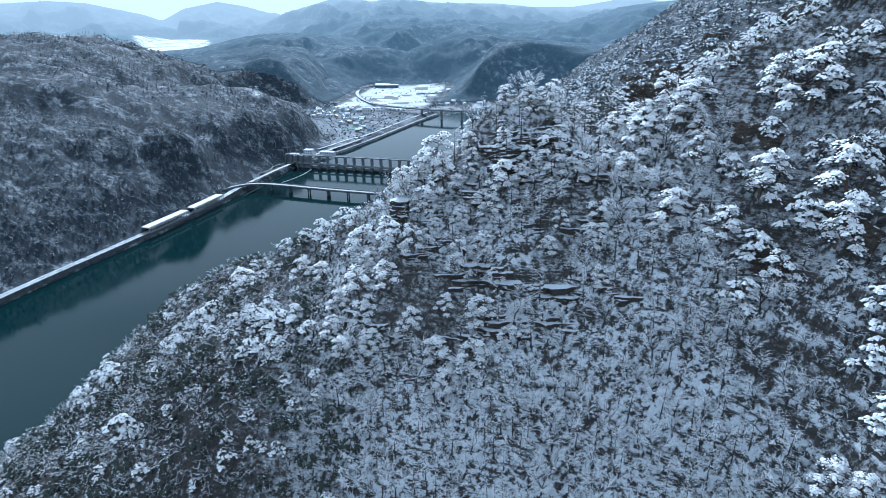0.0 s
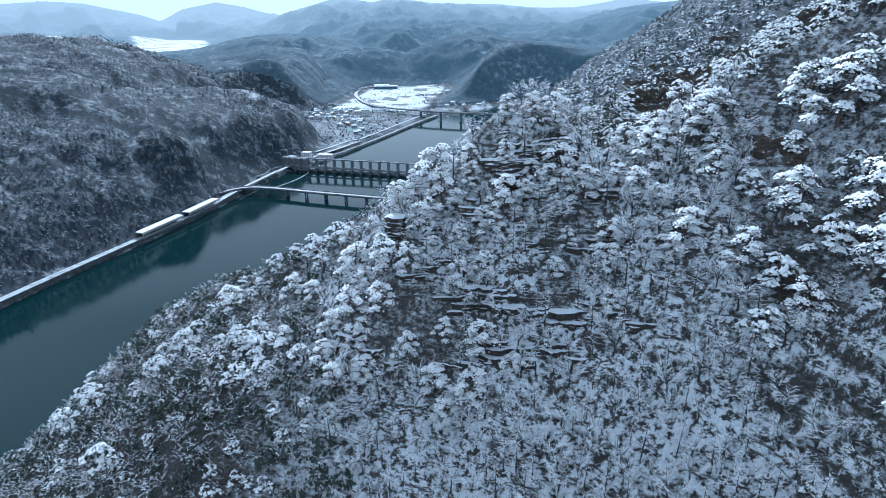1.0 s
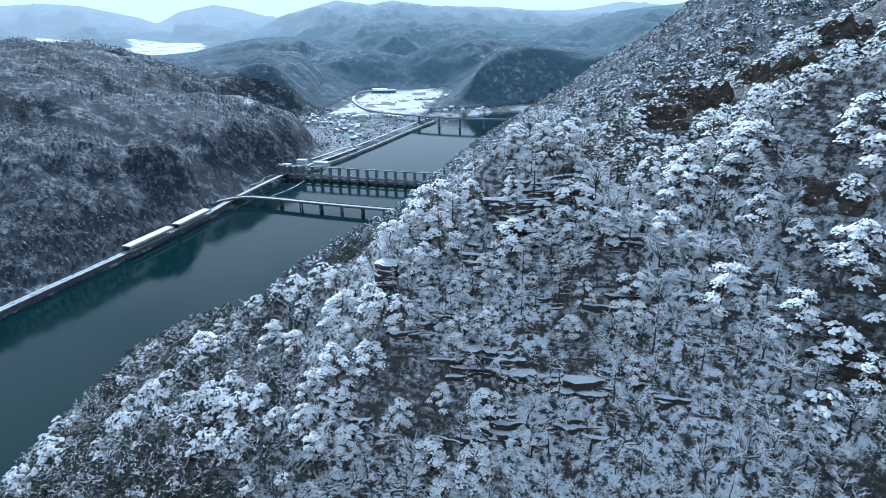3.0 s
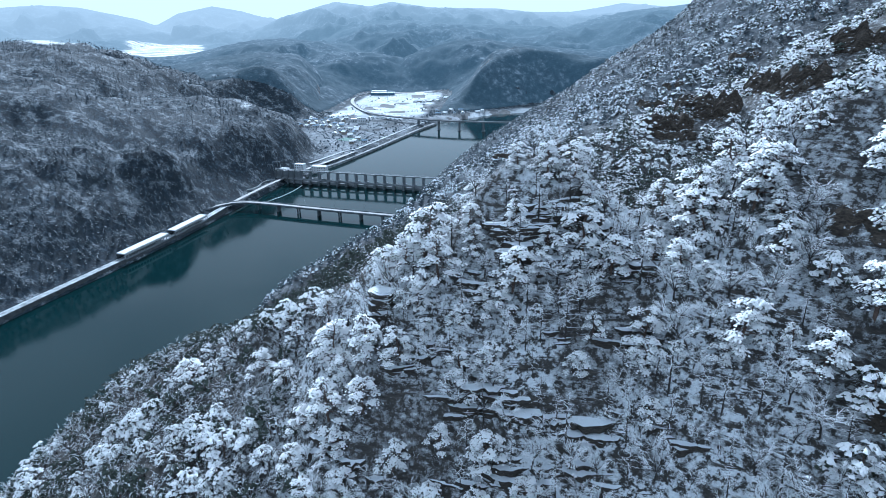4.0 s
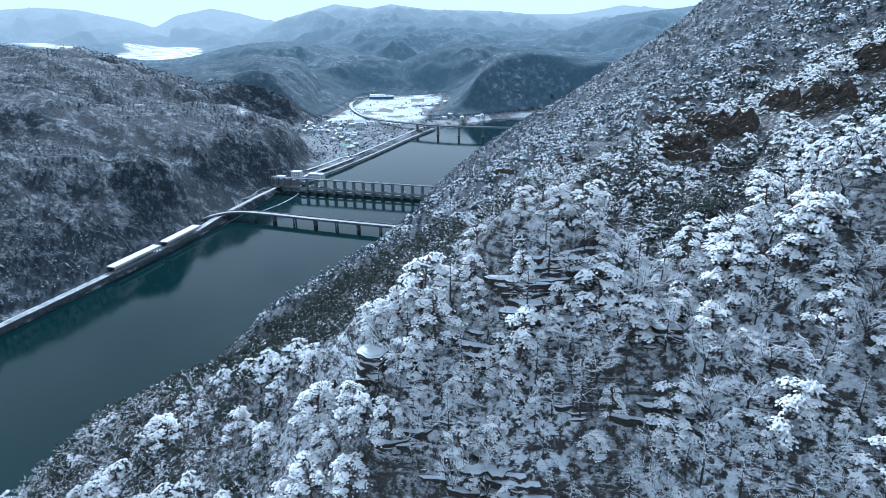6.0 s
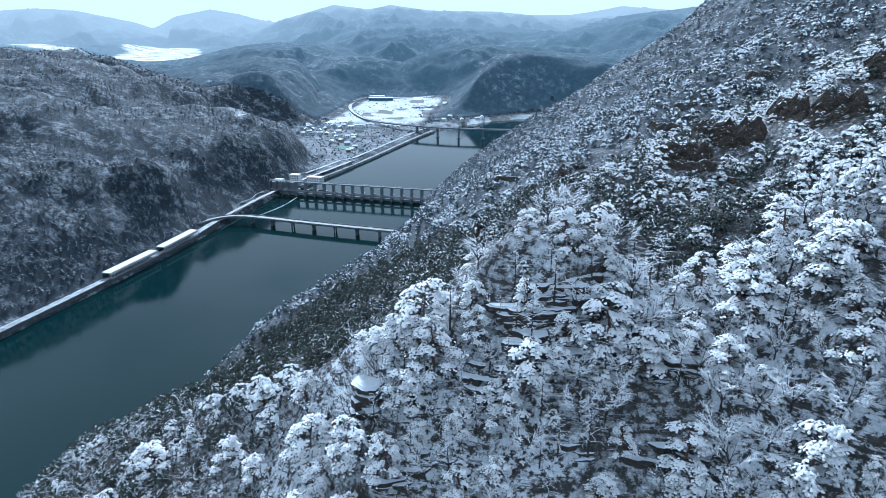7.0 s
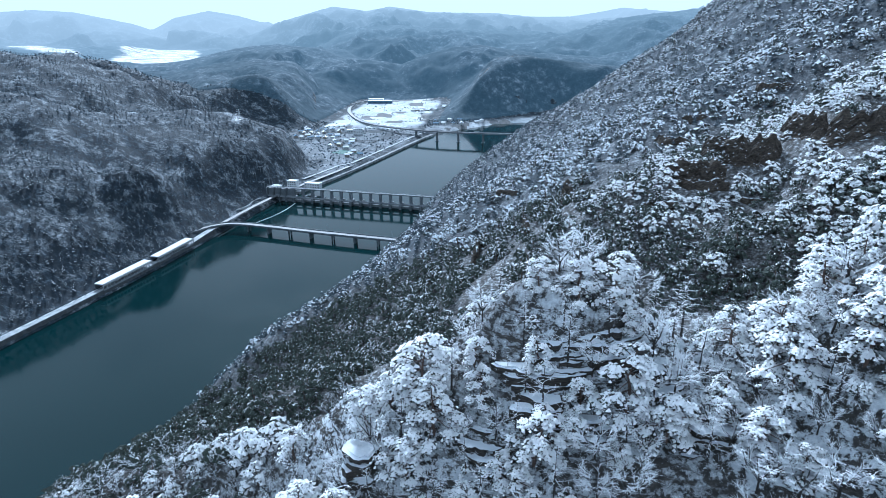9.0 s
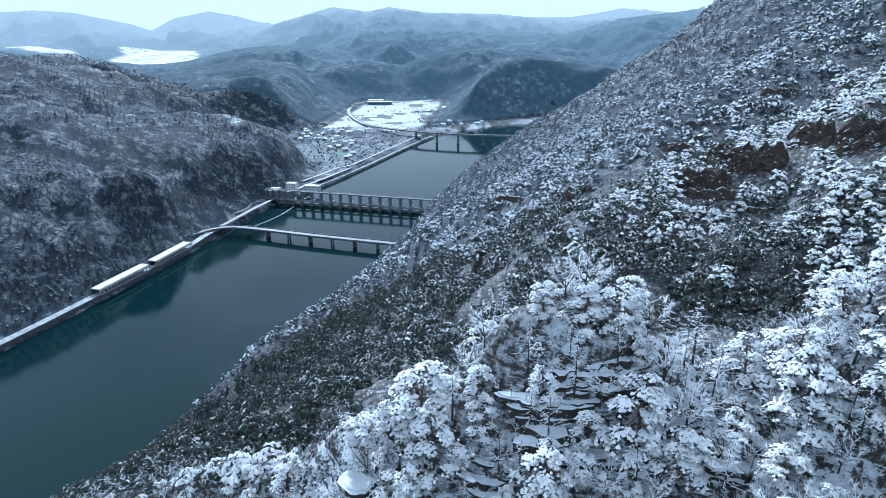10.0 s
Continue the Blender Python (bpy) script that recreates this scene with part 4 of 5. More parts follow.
def make_pine(seed, boughs, pads, height, crown, low=0.22, cover=None, skirt=3, stem=5):
    """A pine of drooping boughs: each bough a cluster of hanging fingers of snow over dark needles."""
    rr = random.Random(seed)
    bark, bark_t, snow, snow_t, need, need_t = [], [], [], [], [], []
    lean = rr.uniform(-0.14, 0.14), rr.uniform(-0.14, 0.14)
    axis = [(0, 0, -1.5)]
    for i in range(1, stem + 1):
        h = height * i / stem * 0.93
        axis.append((lean[0] * h + rr.uniform(-0.3, 0.3), lean[1] * h + rr.uniform(-0.3, 0.3), h))
    for i in range(stem):
        tube(bark, bark_t, axis[i], axis[i + 1], 0.30 * (1 - i / (stem + 0.6)), 0.30 * (1 - (i + 1) / (stem + 0.6)), 4)
    ax = np.array(axis)
    skew = rr.uniform(0, 6.283)
    size = crown * 2.25 / math.sqrt(boughs * pads)
    spread = crown * 1.5 / math.sqrt(boughs) * 0.5
    for k in range(boughs):
        f = low + (1.0 - low) * (k + 0.5) / boughs
        g = (f - low) / (1 - low)
        th = k * 2.399 + rr.uniform(-0.6, 0.6)
        reach = crown * (math.sqrt(max(0.0, 1 - g * g)) * 0.80 + 0.04) * rr.uniform(0.5, 1.05) * (1 + 0.28 * math.cos(th - skew))
        h = f * height
        base = np.array([np.interp(h * 0.92, ax[:, 2], ax[:, i]) for i in range(3)])
        c = base + np.array((math.cos(th) * reach, math.sin(th) * reach, h * 0.08 + rr.uniform(-0.3, 0.4) - 0.10 * reach))
        if stem > 2:
            tube(bark, bark_t, base, c, 0.10, 0.04, 3)
        out, sw = np.array((math.cos(th), math.sin(th), 0)), np.array((-math.sin(th), math.cos(th), 0))
        for t in range(pads):
            fo, so = rr.gauss(0.05, 0.60) * spread, rr.gauss(0, 0.60) * spread
            p = c + out * fo + sw * so + np.array((0, 0, -0.50 * max(0.0, fo) - 0.36 * abs(so) + rr.uniform(-0.25, 0.25)))
            w = size * rr.uniform(0.60, 1.05)
            a = th + math.atan2(so, max(0.15, fo + 0.5 * spread)) + rr.uniform(-0.7, 0.7)
            run = np.array((math.cos(a), math.sin(a), -rr.uniform(0.10, 0.75)))
            run *= size * rr.uniform(1.1, 2.1) / np.linalg.norm(run)
            across = np.array((-math.sin(a), math.cos(a), 0)) * w
            k0 = len(snow)
            mid = p + run * rr.uniform(0.40, 0.62) + np.array((0, 0, 0.16 * size))
            sag = np.array((0, 0, -w * rr.uniform(0.35, 0.75)))
            snow.extend((p + np.array((0, 0, 0.05)), mid + across * rr.uniform(0.7, 1.3) + sag, mid + np.array((0, 0, w * rr.uniform(0.25, 0.5))), mid - across * rr.uniform(0.7, 1.3) + sag, p + run))
            snow_t.extend(((k0, k0 + 2, k0 + 1), (k0, k0 + 3, k0 + 2), (k0 + 1, k0 + 2, k0 + 4), (k0 + 2, k0 + 3, k0 + 4)))
            for i in range(skirt):
                kn = len(need)
                b = a + (i - 0.5 * (skirt - 1)) * 1.1 + rr.uniform(-0.5, 0.5)
                q = size * rr.uniform(1.0, 1.8)
                need.extend((p + np.array((0, 0, -0.06)), p + np.array((math.cos(b) * q, math.sin(b) * q, -0.55 * q)),
                             p + np.array((math.cos(b + 0.6) * q * 0.7, math.sin(b + 0.6) * q * 0.7, -0.75 * q))))
                need_t.append((kn, kn + 1, kn + 2))
    return {"trunk": (bark, bark_t, MAT_PINE_BARK), "needle_crown": (need, need_t, MAT_NEEDLE), "snow": (snow, snow_t, cover or MAT_PINE_SNOW)}


def make_shrub(seed):
    rr = random.Random(seed)
    v, t = [], []
    for i in range(8):
        a, r = rr.uniform(0, 6.283), rr.uniform(0.4, 1.5)
        h = rr.uniform(1.0, 2.4)
        p = (math.cos(a) * r, math.sin(a) * r, h)
        twig(v, t, (rr.uniform(-0.3, 0.3), rr.uniform(-0.3, 0.3), -0.3), p, 0.085)
        b = a + rr.uniform(-1.2, 1.2)
        twig(v, t, (p[0] * 0.6, p[1] * 0.6, h * 0.6), (p[0] * 0.6 + math.cos(b), p[1] * 0.6 + math.sin(b), h * 0.6 + rr.uniform(0.1, 0.8)), 0.07)
    return {"twig_crown": (v, t, MAT_BRUSH)}


def make_bare(seed, limbs, subs, twigs, height, spread, thick=1.0, rime=None):
    rr = random.Random(seed)
    bark, bark_t, tw, tw_t = [], [], [], []
    fork = height * rr.uniform(0.25, 0.4)
    lean = np.array((rr.uniform(-0.12, 0.12), rr.uniform(-0.12, 0.12), 1.0))
    tube(bark, bark_t, lean * -0.8, lean * fork, 0.22 * thick, 0.16 * thick, 4)
    for l in range(limbs):
        th = l * 2.399 + rr.uniform(-0.5, 0.5)
        out = np.array((math.cos(th), math.sin(th), 0))
        a = lean * fork * rr.uniform(0.75, 1.0)
        tip = a + out * spread * rr.uniform(0.4, 0.9) + np.array((0, 0, (height - fork) * rr.uniform(0.6, 1.0)))
        mid = (a + tip) / 2 + out * 0.25 * spread * rr.random()
        tube(bark, bark_t, a, mid, 0.12 * thick, 0.08 * thick, 3)
        tube(bark, bark_t, mid, tip, 0.065 * thick, 0.03, 3)
        for s in range(subs):
            f = 0.25 + 0.75 * (s + rr.random()) / subs
            b = a + (mid - a) * min(1, f * 2) if f < 0.5 else mid + (tip - mid) * (f * 2 - 1)
            t2 = th + rr.uniform(-1.6, 1.6)
            o2 = np.array((math.cos(t2), math.sin(t2), rr.uniform(0.1, 0.9)))
            e = b + o2 * spread * rr.uniform(0.28, 0.5)
            twig(tw, tw_t, b, e, 0.085 * thick)
            for t in range(twigs):
                g = 0.2 + 0.8 * rr.random()
                c = b + (e - b) * g
                t3 = t2 + rr.uniform(-1.3, 1.3)
                o3 = np.array((math.cos(t3), math.sin(t3), rr.uniform(-0.25, 0.8)))
                twig(tw, tw_t, c, c + o3 * spread * rr.uniform(0.14, 0.36), 0.054 * thick)
    return {"trunk": (bark, bark_t, MAT_BARE), "twig_crown": (tw, tw_t, rime or MAT_TWIG)}


def make_larch(seed, branches, height):
    """A straight leafless stem with many thin drooping side branches under rime."""
    rr = random.Random(seed)
    bark, bark_t, tw, tw_t = [], [], [], []
    lean = np.array((rr.uniform(-0.06, 0.06), rr.uniform(-0.06, 0.06), 1.0))
    tube(bark, bark_t, lean * -1.0, lean * height * 0.55, 0.20, 0.13, 4)
    tube(bark, bark_t, lean * height * 0.55, lean * height, 0.10, 0.02, 3)
    for k in range(branches):
        f = 0.30 + 0.68 * (k + rr.random()) / branches
        th = k * 2.399 + rr.uniform(-0.5, 0.5)
        out = np.array((math.cos(th), math.sin(th), 0))
        side = np.array((-math.sin(th), math.cos(th), 0))
        reach = height * 0.34 * (1.15 - f) * rr.uniform(0.7, 1.3)
        a = lean * height * f
        e = a + out * reach + np.array((0, 0, rr.uniform(-0.20, 0.35) * reach))
        twig(tw, tw_t, a, e, 0.065)
        for t in range(7):
            c = a + (e - a) * rr.uniform(0.15, 1.0)
            twig(tw, tw_t, c, c + (out * rr.uniform(-0.1, 0.6) + side * rr.uniform(-0.8, 0.8)) * reach * 0.5 + np.array((0, 0, rr.uniform(-0.6, 0.2) * 0.6)), 0.045)
    return {"trunk": (bark, bark_t, MAT_BARE), "twig_crown": (tw, tw_t, MAT_TWIG)}


def make_speck(seed):
    """A tree crown of the far woods: a ragged tuft."""
    rr = random.Random(seed)
    v, t = [], []
    for k in range(1):
        cx, cy, r, h = 0.0, 0.0, rr.uniform(3.0, 4.8), rr.uniform(3.0, 4.6)
        n = len(v)
        v.append((cx, cy, h))
        for i in range(4):
            a = i * 1.571 + rr.uniform(-0.6, 0.6)
            v.append((cx + math.cos(a) * r * rr.uniform(0.5, 1.1), cy + math.sin(a) * r * rr.uniform(0.5, 1.1), h * rr.uniform(0.05, 0.5)))
        for i in range(4):
            t.append((n, n + 1 + i, n + 1 + (i + 1) % 4))
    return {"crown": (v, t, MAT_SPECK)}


def make_far_pine(seed, streaks=2, wide=1.0):
    """A pine of the far slopes: ragged dark tiers, each with a streak of snow."""
    rr = random.Random(seed)
    snow, snow_t, need, need_t = [], [], [], []
    for k in range(5):
        h = 0.8 + 0.85 * k + rr.uniform(-0.4, 0.4)
        a0 = k * 2.4 + rr.uniform(-0.6, 0.6)
        off = rr.uniform(0.5, 1.9) * (1 - 0.15 * k)
        c = np.array((math.cos(a0) * off, math.sin(a0) * off, h))
        r = rr.uniform(1.1, 1.8) * (1 - 0.09 * k)
        kn = len(need)
        need.append(c + np.array((0, 0, 0.45)))
        for i in range(5):
            a = i * 1.257 + rr.uniform(-0.5, 0.5)
            q = r * rr.uniform(0.6, 1.3)
            need.append(c + np.array((math.cos(a) * q, math.sin(a) * q, -rr.uniform(0.2, 0.8))))
            need_t.append((kn, kn + 1 + i, kn + 1 + (i + 1) % 5))
        for i in range(streaks):
            a = rr.uniform(0, 6.283)
            e, f = np.array((math.cos(a), math.sin(a), -0.3)) * r * rr.uniform(0.4, 0.9), np.array((-math.sin(a), math.cos(a), 0)) * r * rr.uniform(0.22, 0.45) * wide
            ks = len(snow)
            m = c + np.array((rr.uniform(-0.3, 0.3) * r, rr.uniform(-0.3, 0.3) * r, 0.5))
            snow.extend((m, m + e * 0.5 + f, m + e, m + e * 0.5 - f))
            snow_t.extend(((ks, ks + 2, ks + 1), (ks, ks + 3, ks + 2)))
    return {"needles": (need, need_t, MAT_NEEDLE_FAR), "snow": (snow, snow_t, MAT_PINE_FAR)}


def make_far_bare(seed):
    rr = random.Random(seed)
    v, t = [], []
    twig(v, t, (0, 0, -0.5), (rr.uniform(-0.5, 0.5), rr.uniform(-0.5, 0.5), rr.uniform(4, 6.5)), 0.16)
    for i in range(6):
        h = rr.uniform(2, 5)
        a = rr.uniform(0, 6.283)
        r = rr.uniform(1.2, 2.6)
        twig(v, t, (0, 0, h), (math.cos(a) * r, math.sin(a) * r, h + rr.uniform(1.0, 3.2)), 0.16)
    return {"twig_crown": (v, t, MAT_FAR_TWIG)}


# far twigs carry a slight blue cast in place of distance haze
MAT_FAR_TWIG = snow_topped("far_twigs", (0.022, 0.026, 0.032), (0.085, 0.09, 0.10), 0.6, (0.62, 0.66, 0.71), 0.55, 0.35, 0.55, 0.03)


def scatter(name, shapes, places, label, category):
    """ONE object of many trees. places: rows x, y, z, scale, turn; shapes are dealt out in turn."""
    vs, ts, ms, mats, off = [], [], [], [], 0
    for i, shape in enumerate(shapes):
        pl = places[i::len(shapes)]
        if not len(pl):
            continue
        c, s = np.cos(pl[:, 4]), np.sin(pl[:, 4])
        for v, t, mat in shape.values():
            v, t = np.array(v, float), np.array(t, int)
            if mat not in mats:
                mats.append(mat)
            x = (v[None, :, 0] * c[:, None] - v[None, :, 1] * s[:, None]) * pl[:, 3:4] + pl[:, 0:1]
            y = (v[None, :, 0] * s[:, None] + v[None, :, 1] * c[:, None]) * pl[:, 3:4] + pl[:, 1:2]
            z = v[None, :, 2] * pl[:, 3:4] + pl[:, 2:3]
            vs.append(np.stack([x, y, z], -1).reshape(-1, 3))
            ts.append((t[None] + (np.arange(len(pl)) * len(v))[:, None, None]).reshape(-1, 3) + off)
            ms.append(np.full(len(pl) * len(t), mats.index(mat), np.int32))
            off += len(pl) * len(v)
    me = mesh_from(name, np.concatenate(vs), np.concatenate(ts))
    for m in mats:
        me.materials.append(m)
    me.polygons.foreach_set("material_index", np.concatenate(ms))
    return tagged(new(name, me), label, category, kind="stuff")


def plant(name, shape, label, category, group):
    """One tree as a thing with its parts, kept as a model to copy."""
    t = thing(name, pose(0, 0, 0), label, category, group)
    for key, (v, tr, mat) in shape.items():
        ob = new(key, mesh_from(key, v, tr, mat, key == "snow"))
        ob.parent = t
        if key != "trunk":
            tagged(ob, kind="stuff")
    return t


# ---------------------------------------------------------------- trees: where they stand
rng = np.random.RandomState(11)


def spots_in(n, x0, x1, y0, y1):
    x, y = rng.uniform(x0, x1, n), rng.uniform(y0, y1, n)
    return x, y


def thin(x, y, keep, gap):
    """Drops places closer than gap to an earlier one."""
    cells, out = {}, []
    for i in np.flatnonzero(keep):
        c = (int(x[i] // gap), int(y[i] // gap))
        near = [j for dx in (-1, 0, 1) for dy in (-1, 0, 1) for j in cells.get((c[0] + dx, c[1] + dy), ())]
        if all((x[i] - x[j]) ** 2 + (y[i] - y[j]) ** 2 > gap * gap for j in near):
            cells.setdefault(c, []).append(i)
            out.append(i)
    return np.array(out, int)


CLIFFS = [(140, 380, 36), (118, 372, 26), (163, 372, 26), (172, 345, 26), (195, 352, 24), (70, 425, 28), (45, 400, 20), (20, 410, 22)]


def open_face(x, y):
    """True away from the foot of the large cliffs, which stand bare."""
    ok = np.ones(np.shape(x), bool)
    for cx, cy, w in CLIFFS:
        ok &= ~((np.abs(x - cx) < 0.45 * w) & (y > cy - 13) & (y < cy + 2))
    return ok


def stand(x, y, lo, hi):
    n = len(x)
    return np.stack([x, y, land(x, y) - 0.3, rng.uniform(lo, hi, n), rng.uniform(0, 6.283, n)], 1)


PINES = [make_pine(s, 17, 60, 8.0 + s % 3, 4.3 + 0.4 * (s % 3), 0.16, None, 1, 5) for s in range(7)]
SMALL_PINES = [make_pine(40 + s, 6, 12, 3.4, 1.8, 0.15, None, 2, 2) for s in range(4)]
LO_PINES = [make_pine(60 + s, 11, 15, 8.0, 4.3, 0.2, None, 1, 2) for s in range(5)]
HALF_PINES = [make_pine(90 + s, 7, 6, 8.0, 4.3, 0.2, MAT_PINE_HALF, 1, 2) for s in range(5)]
DUSTED_PINES = [make_pine(70 + s, 6, 6, 8.0, 4.0, 0.2, MAT_PINE_DUST, 1, 2) for s in range(5)]
BARES = [make_bare(80 + s, 6, 7, 9, 6.5 + s % 3, 3.6) for s in range(6)]
SPUR_PINES = [make_pine(200 + s, 8, 10, 7.0, 4.0, 0.2, None, 1, 2) for s in range(5)]
LO_BARES = [make_bare(100 + s, 4, 3, 4, 4.6, 2.8, 1.5, MAT_TWIG_DULL) for s in range(5)]
SHRUBS = [make_shrub(110 + s) for s in range(5)]
FAR_PINES = [make_far_pine(120 + s) for s in range(5)]
DARK_PINES = [make_far_pine(220 + s, 1, 0.7) for s in range(5)]
WHITE_PINES = [make_pine(240 + s, 5, 5, 4.6, 2.6, 0.15, MAT_PINE_FAR, 1, 2) for s in range(5)]
FAR_BARES = [make_far_bare(140 + s) for s in range(6)]
LARCHES = [make_larch(160 + s, 24, 9.5 + s % 3) for s in range(5)]
SPECKS = [make_speck(180 + s) for s in range(9)]

# the big pines that stand out on the near slope: x, y, spread
SUMMIT_PINES = [
    (8, 205, 8.7), (9, 200, 7.3), (-4, 205, 13.9), (-9, 205, 10.1), (-14, 205, 10.3), (0, 199, 11.0), (20, 199, 8.3),
    (27, 194, 8.0), (18, 189, 12.5), (25, 190, 6.8), (15, 186, 9.1), (12, 189, 6.9), (35, 193, 12.6), (42, 190, 12.5),
    (32, 185, 5.5), (53, 193, 9.2), (57, 185, 8.7), (28, 206, 9.6), (21, 209, 7.4), (35, 207, 9.7), (39, 204, 7.3),
    (57, 202, 10.8), (63, 197, 12.7), (64, 192, 12.4), (73, 188, 13.8), (77, 188, 11.5), (75, 176, 8.8), (64, 167, 13.4),
    (60, 165, 8.6), (46, 174, 10.3), (45, 171, 8.1),
]
SLOPE_PINES = [
    (5, 180, 9.0), (12, 179, 7.7), (-6, 194, 9.6), (-4, 189, 5.9), (-10, 185, 10.5), (-18, 190, 12.1), (-30, 198, 11.7),
    (-54, 214, 10.3), (-45, 205, 8.4), (-81, 223, 11.1), (-33, 214, 9.9), (72, 162, 5.4), (61, 180, 6.3), (76, 191, 9.6),
    (76, 182, 9.1), (5, 188, 7.0), (36, 179, 5.3), (32, 175, 7.4), (85, 159, 14.8), (75, 156, 11.3), (18, 160, 7.0),
    (0, 172, 7.4), (45, 164, 6.9), (84, 141, 9.1), (99, 146, 18.1), (95, 139, 14.9), (100, 169, 18.4), (95, 178, 12.8),
    (82, 103, 9.5), (85, 98, 6.8),
]
BIG_PINES = SUMMIT_PINES + SLOPE_PINES
NEAR_PINES = 90

# near slope
x, y = spots_in(14000, -190, 260, 95, 330)
d, side = river_side(x, y)
seen = (side > 0) & (d > 15) & (np.abs(x) < 40 + 0.85 * y)
pine_ground = pine_share(x, y)
lee = smooth(222, 232, y + 0.3 * np.minimum(x, 0)) * smooth(150, 110, x)
pine_ground = pine_ground - 0.6 * lee
near_pines = thin(x, y, seen & (pine_ground > 0.17), 6.3)
free = np.array([min(math.hypot(x[i] - q[0], y[i] - q[1]) for q in BIG_PINES) > 7.5 for i in near_pines])
pr = stand(x[near_pines[free]], y[near_pines[free]], 0.7, 1.25)
pr = pr[np.argsort(np.hypot(pr[:, 0] - 20, pr[:, 1] - 190))]
bx, by, bs = np.array(BIG_PINES, float).T
pr = np.concatenate([np.stack([bx, by, land(bx, by) - 0.3, bs / 9.0, rng.uniform(0, 6.283, len(bx))], 1), pr])
models = [plant("pine_tree", sh, "snow-laden pine tree with drooping white boughs on the slope", "pine tree", "pines on the near slope") for sh in PINES]
for i, (px, py, pz, ps, pt) in enumerate(pr[:NEAR_PINES]):
    if i < len(models):
        models[i].matrix_basis = pose(px, py, pz, 0, 0, math.degrees(pt)) @ Matrix.Scale(ps, 4)
    else:
        copy_thing(models[i % len(models)], pose(px, py, pz, 0, 0, math.degrees(pt))).scale = (ps, ps, ps)
if len(pr) > NEAR_PINES:
    scatter("pine_wood", LO_PINES, pr[NEAR_PINES:], "snow-laden pines further along the slope", "pine wood")
small = thin(x, y, seen & (pine_ground > 0.05) & (pine_ground <= 0.20), 7.0)
scatter("young_pines", SMALL_PINES, stand(x[small], y[small], 0.5, 1.0), "small snow-covered pines and bushes on the ledges", "young pines")
bare_ok = seen & (pine_ground < 0.30)
for qx, qy, qs in BIG_PINES:
    bare_ok &= np.hypot(x - qx, y - qy) > 0.30 * qs + 1.0
bare = thin(x, y, bare_ok & (y < 262), 3.2)
br = stand(x[bare], y[bare], 0.75, 1.35)
br = br[np.argsort(np.hypot(br[:, 0] - 25, br[:, 1] - 150) + 120 * (br[:, 0] < -32 - 0.2 * (br[:, 1] - 150)) + 200 * (br[:, 1] > 222))]
models = [plant("bare_tree", sh, "leafless tree with snow-frosted twigs on the slope", "bare tree", "bare trees on the near slope") for sh in BARES + LARCHES]
for i, (px, py, pz, ps, pt) in enumerate(br[:280]):
    if i < len(models):
        models[i].matrix_basis = pose(px, py, pz, 0, 0, math.degrees(pt)) @ Matrix.Scale(ps, 4)
    else:
        copy_thing(models[i % len(models)], pose(px, py, pz, 0, 0, math.degrees(pt))).scale = (ps, ps, ps)
scatter("bare_wood", BARES + LARCHES, br[280:440], "leafless trees with frosted twigs on the slope", "bare wood")
if len(br) > 440:
    scatter("bare_wood", LO_BARES, br[440:], "leafless frosted trees further along the slope", "bare wood")
x, y = spots_in(14000, -190, 200, 95, 300)
d, side = river_side(x, y)
brush = thin(x, y, (side > 0) & (d > 12) & (np.abs(x) < 30 + 0.8 * y), 3.5)
flank = thin(x, y, (side > 0) & (d > 8) & (x < -18), 2.0)
scatter("brushwood", SHRUBS, stand(x[flank], y[flank], 0.6, 1.3), "brown frosted brushwood on the flank above the water", "brushwood")
scatter("brushwood", SHRUBS, stand(x[brush], y[brush], 0.6, 1.2), "low frosted brushwood between the trees", "brushwood")

# second spur and the long slope behind
# dark pines on the river flank of the near slope
x, y = spots_in(6000, -190, 10, 100, 330)
d, side = river_side(x, y)
k = thin(x, y, (side > 0) & (d > 10) & (x < -38 - 0.25 * (y - 180) + 18 * fbm(x, y, 30, 3)) & (fbm(x, y, 22, 3) > -0.16), 4.6)
white = rng.uniform(0, 1, len(k)) < 0.25
scatter("pine_wood", DUSTED_PINES, stand(x[k[~white]], y[k[~white]], 0.35, 0.75), "small half-snowed pines above the water", "pine wood")
scatter("young_pines", SMALL_PINES, stand(x[k[white]], y[k[white]], 0.8, 1.5), "small snow-laden pines above the water", "young pines")
x, y = spots_in(40000, -210, 520, 258, 720)
d, side = river_side(x, y)
seen = open_face(x, y) & (side > 0) & (d > 5) & (np.abs(x) < 60 + 0.75 * y)
pg = fbm(x, y, 60, 3) + 0.35 * smooth(200, 60, d)
k = thin(x, y, seen & (pg > -0.16) & (y < 440), 4.7)
light = rng.uniform(0, 1, len(k)) < 0.9 * smooth(120, 260, d[k]) * smooth(290, 340, y[k])
scatter("pine_wood", DUSTED_PINES, stand(x[k[~light]], y[k[~light]], 0.45, 0.9), "dark snow-dusted pines on the rocky spur", "pine wood")
laden = rng.uniform(0, 1, len(k)) < 0.85 * smooth(240, 330, d[k]) * smooth(320, 350, y[k])
scatter("pine_wood", HALF_PINES, stand(x[k[light & ~laden]], y[k[light & ~laden]], 0.5, 1.0), "half-snowed pines on the upper spur", "pine wood")
scatter("pine_wood", SPUR_PINES, stand(x[k[light & laden]], y[k[light & laden]], 0.5, 1.05), "snow-laden pines on the upper spur", "pine wood")
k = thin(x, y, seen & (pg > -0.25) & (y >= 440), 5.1)
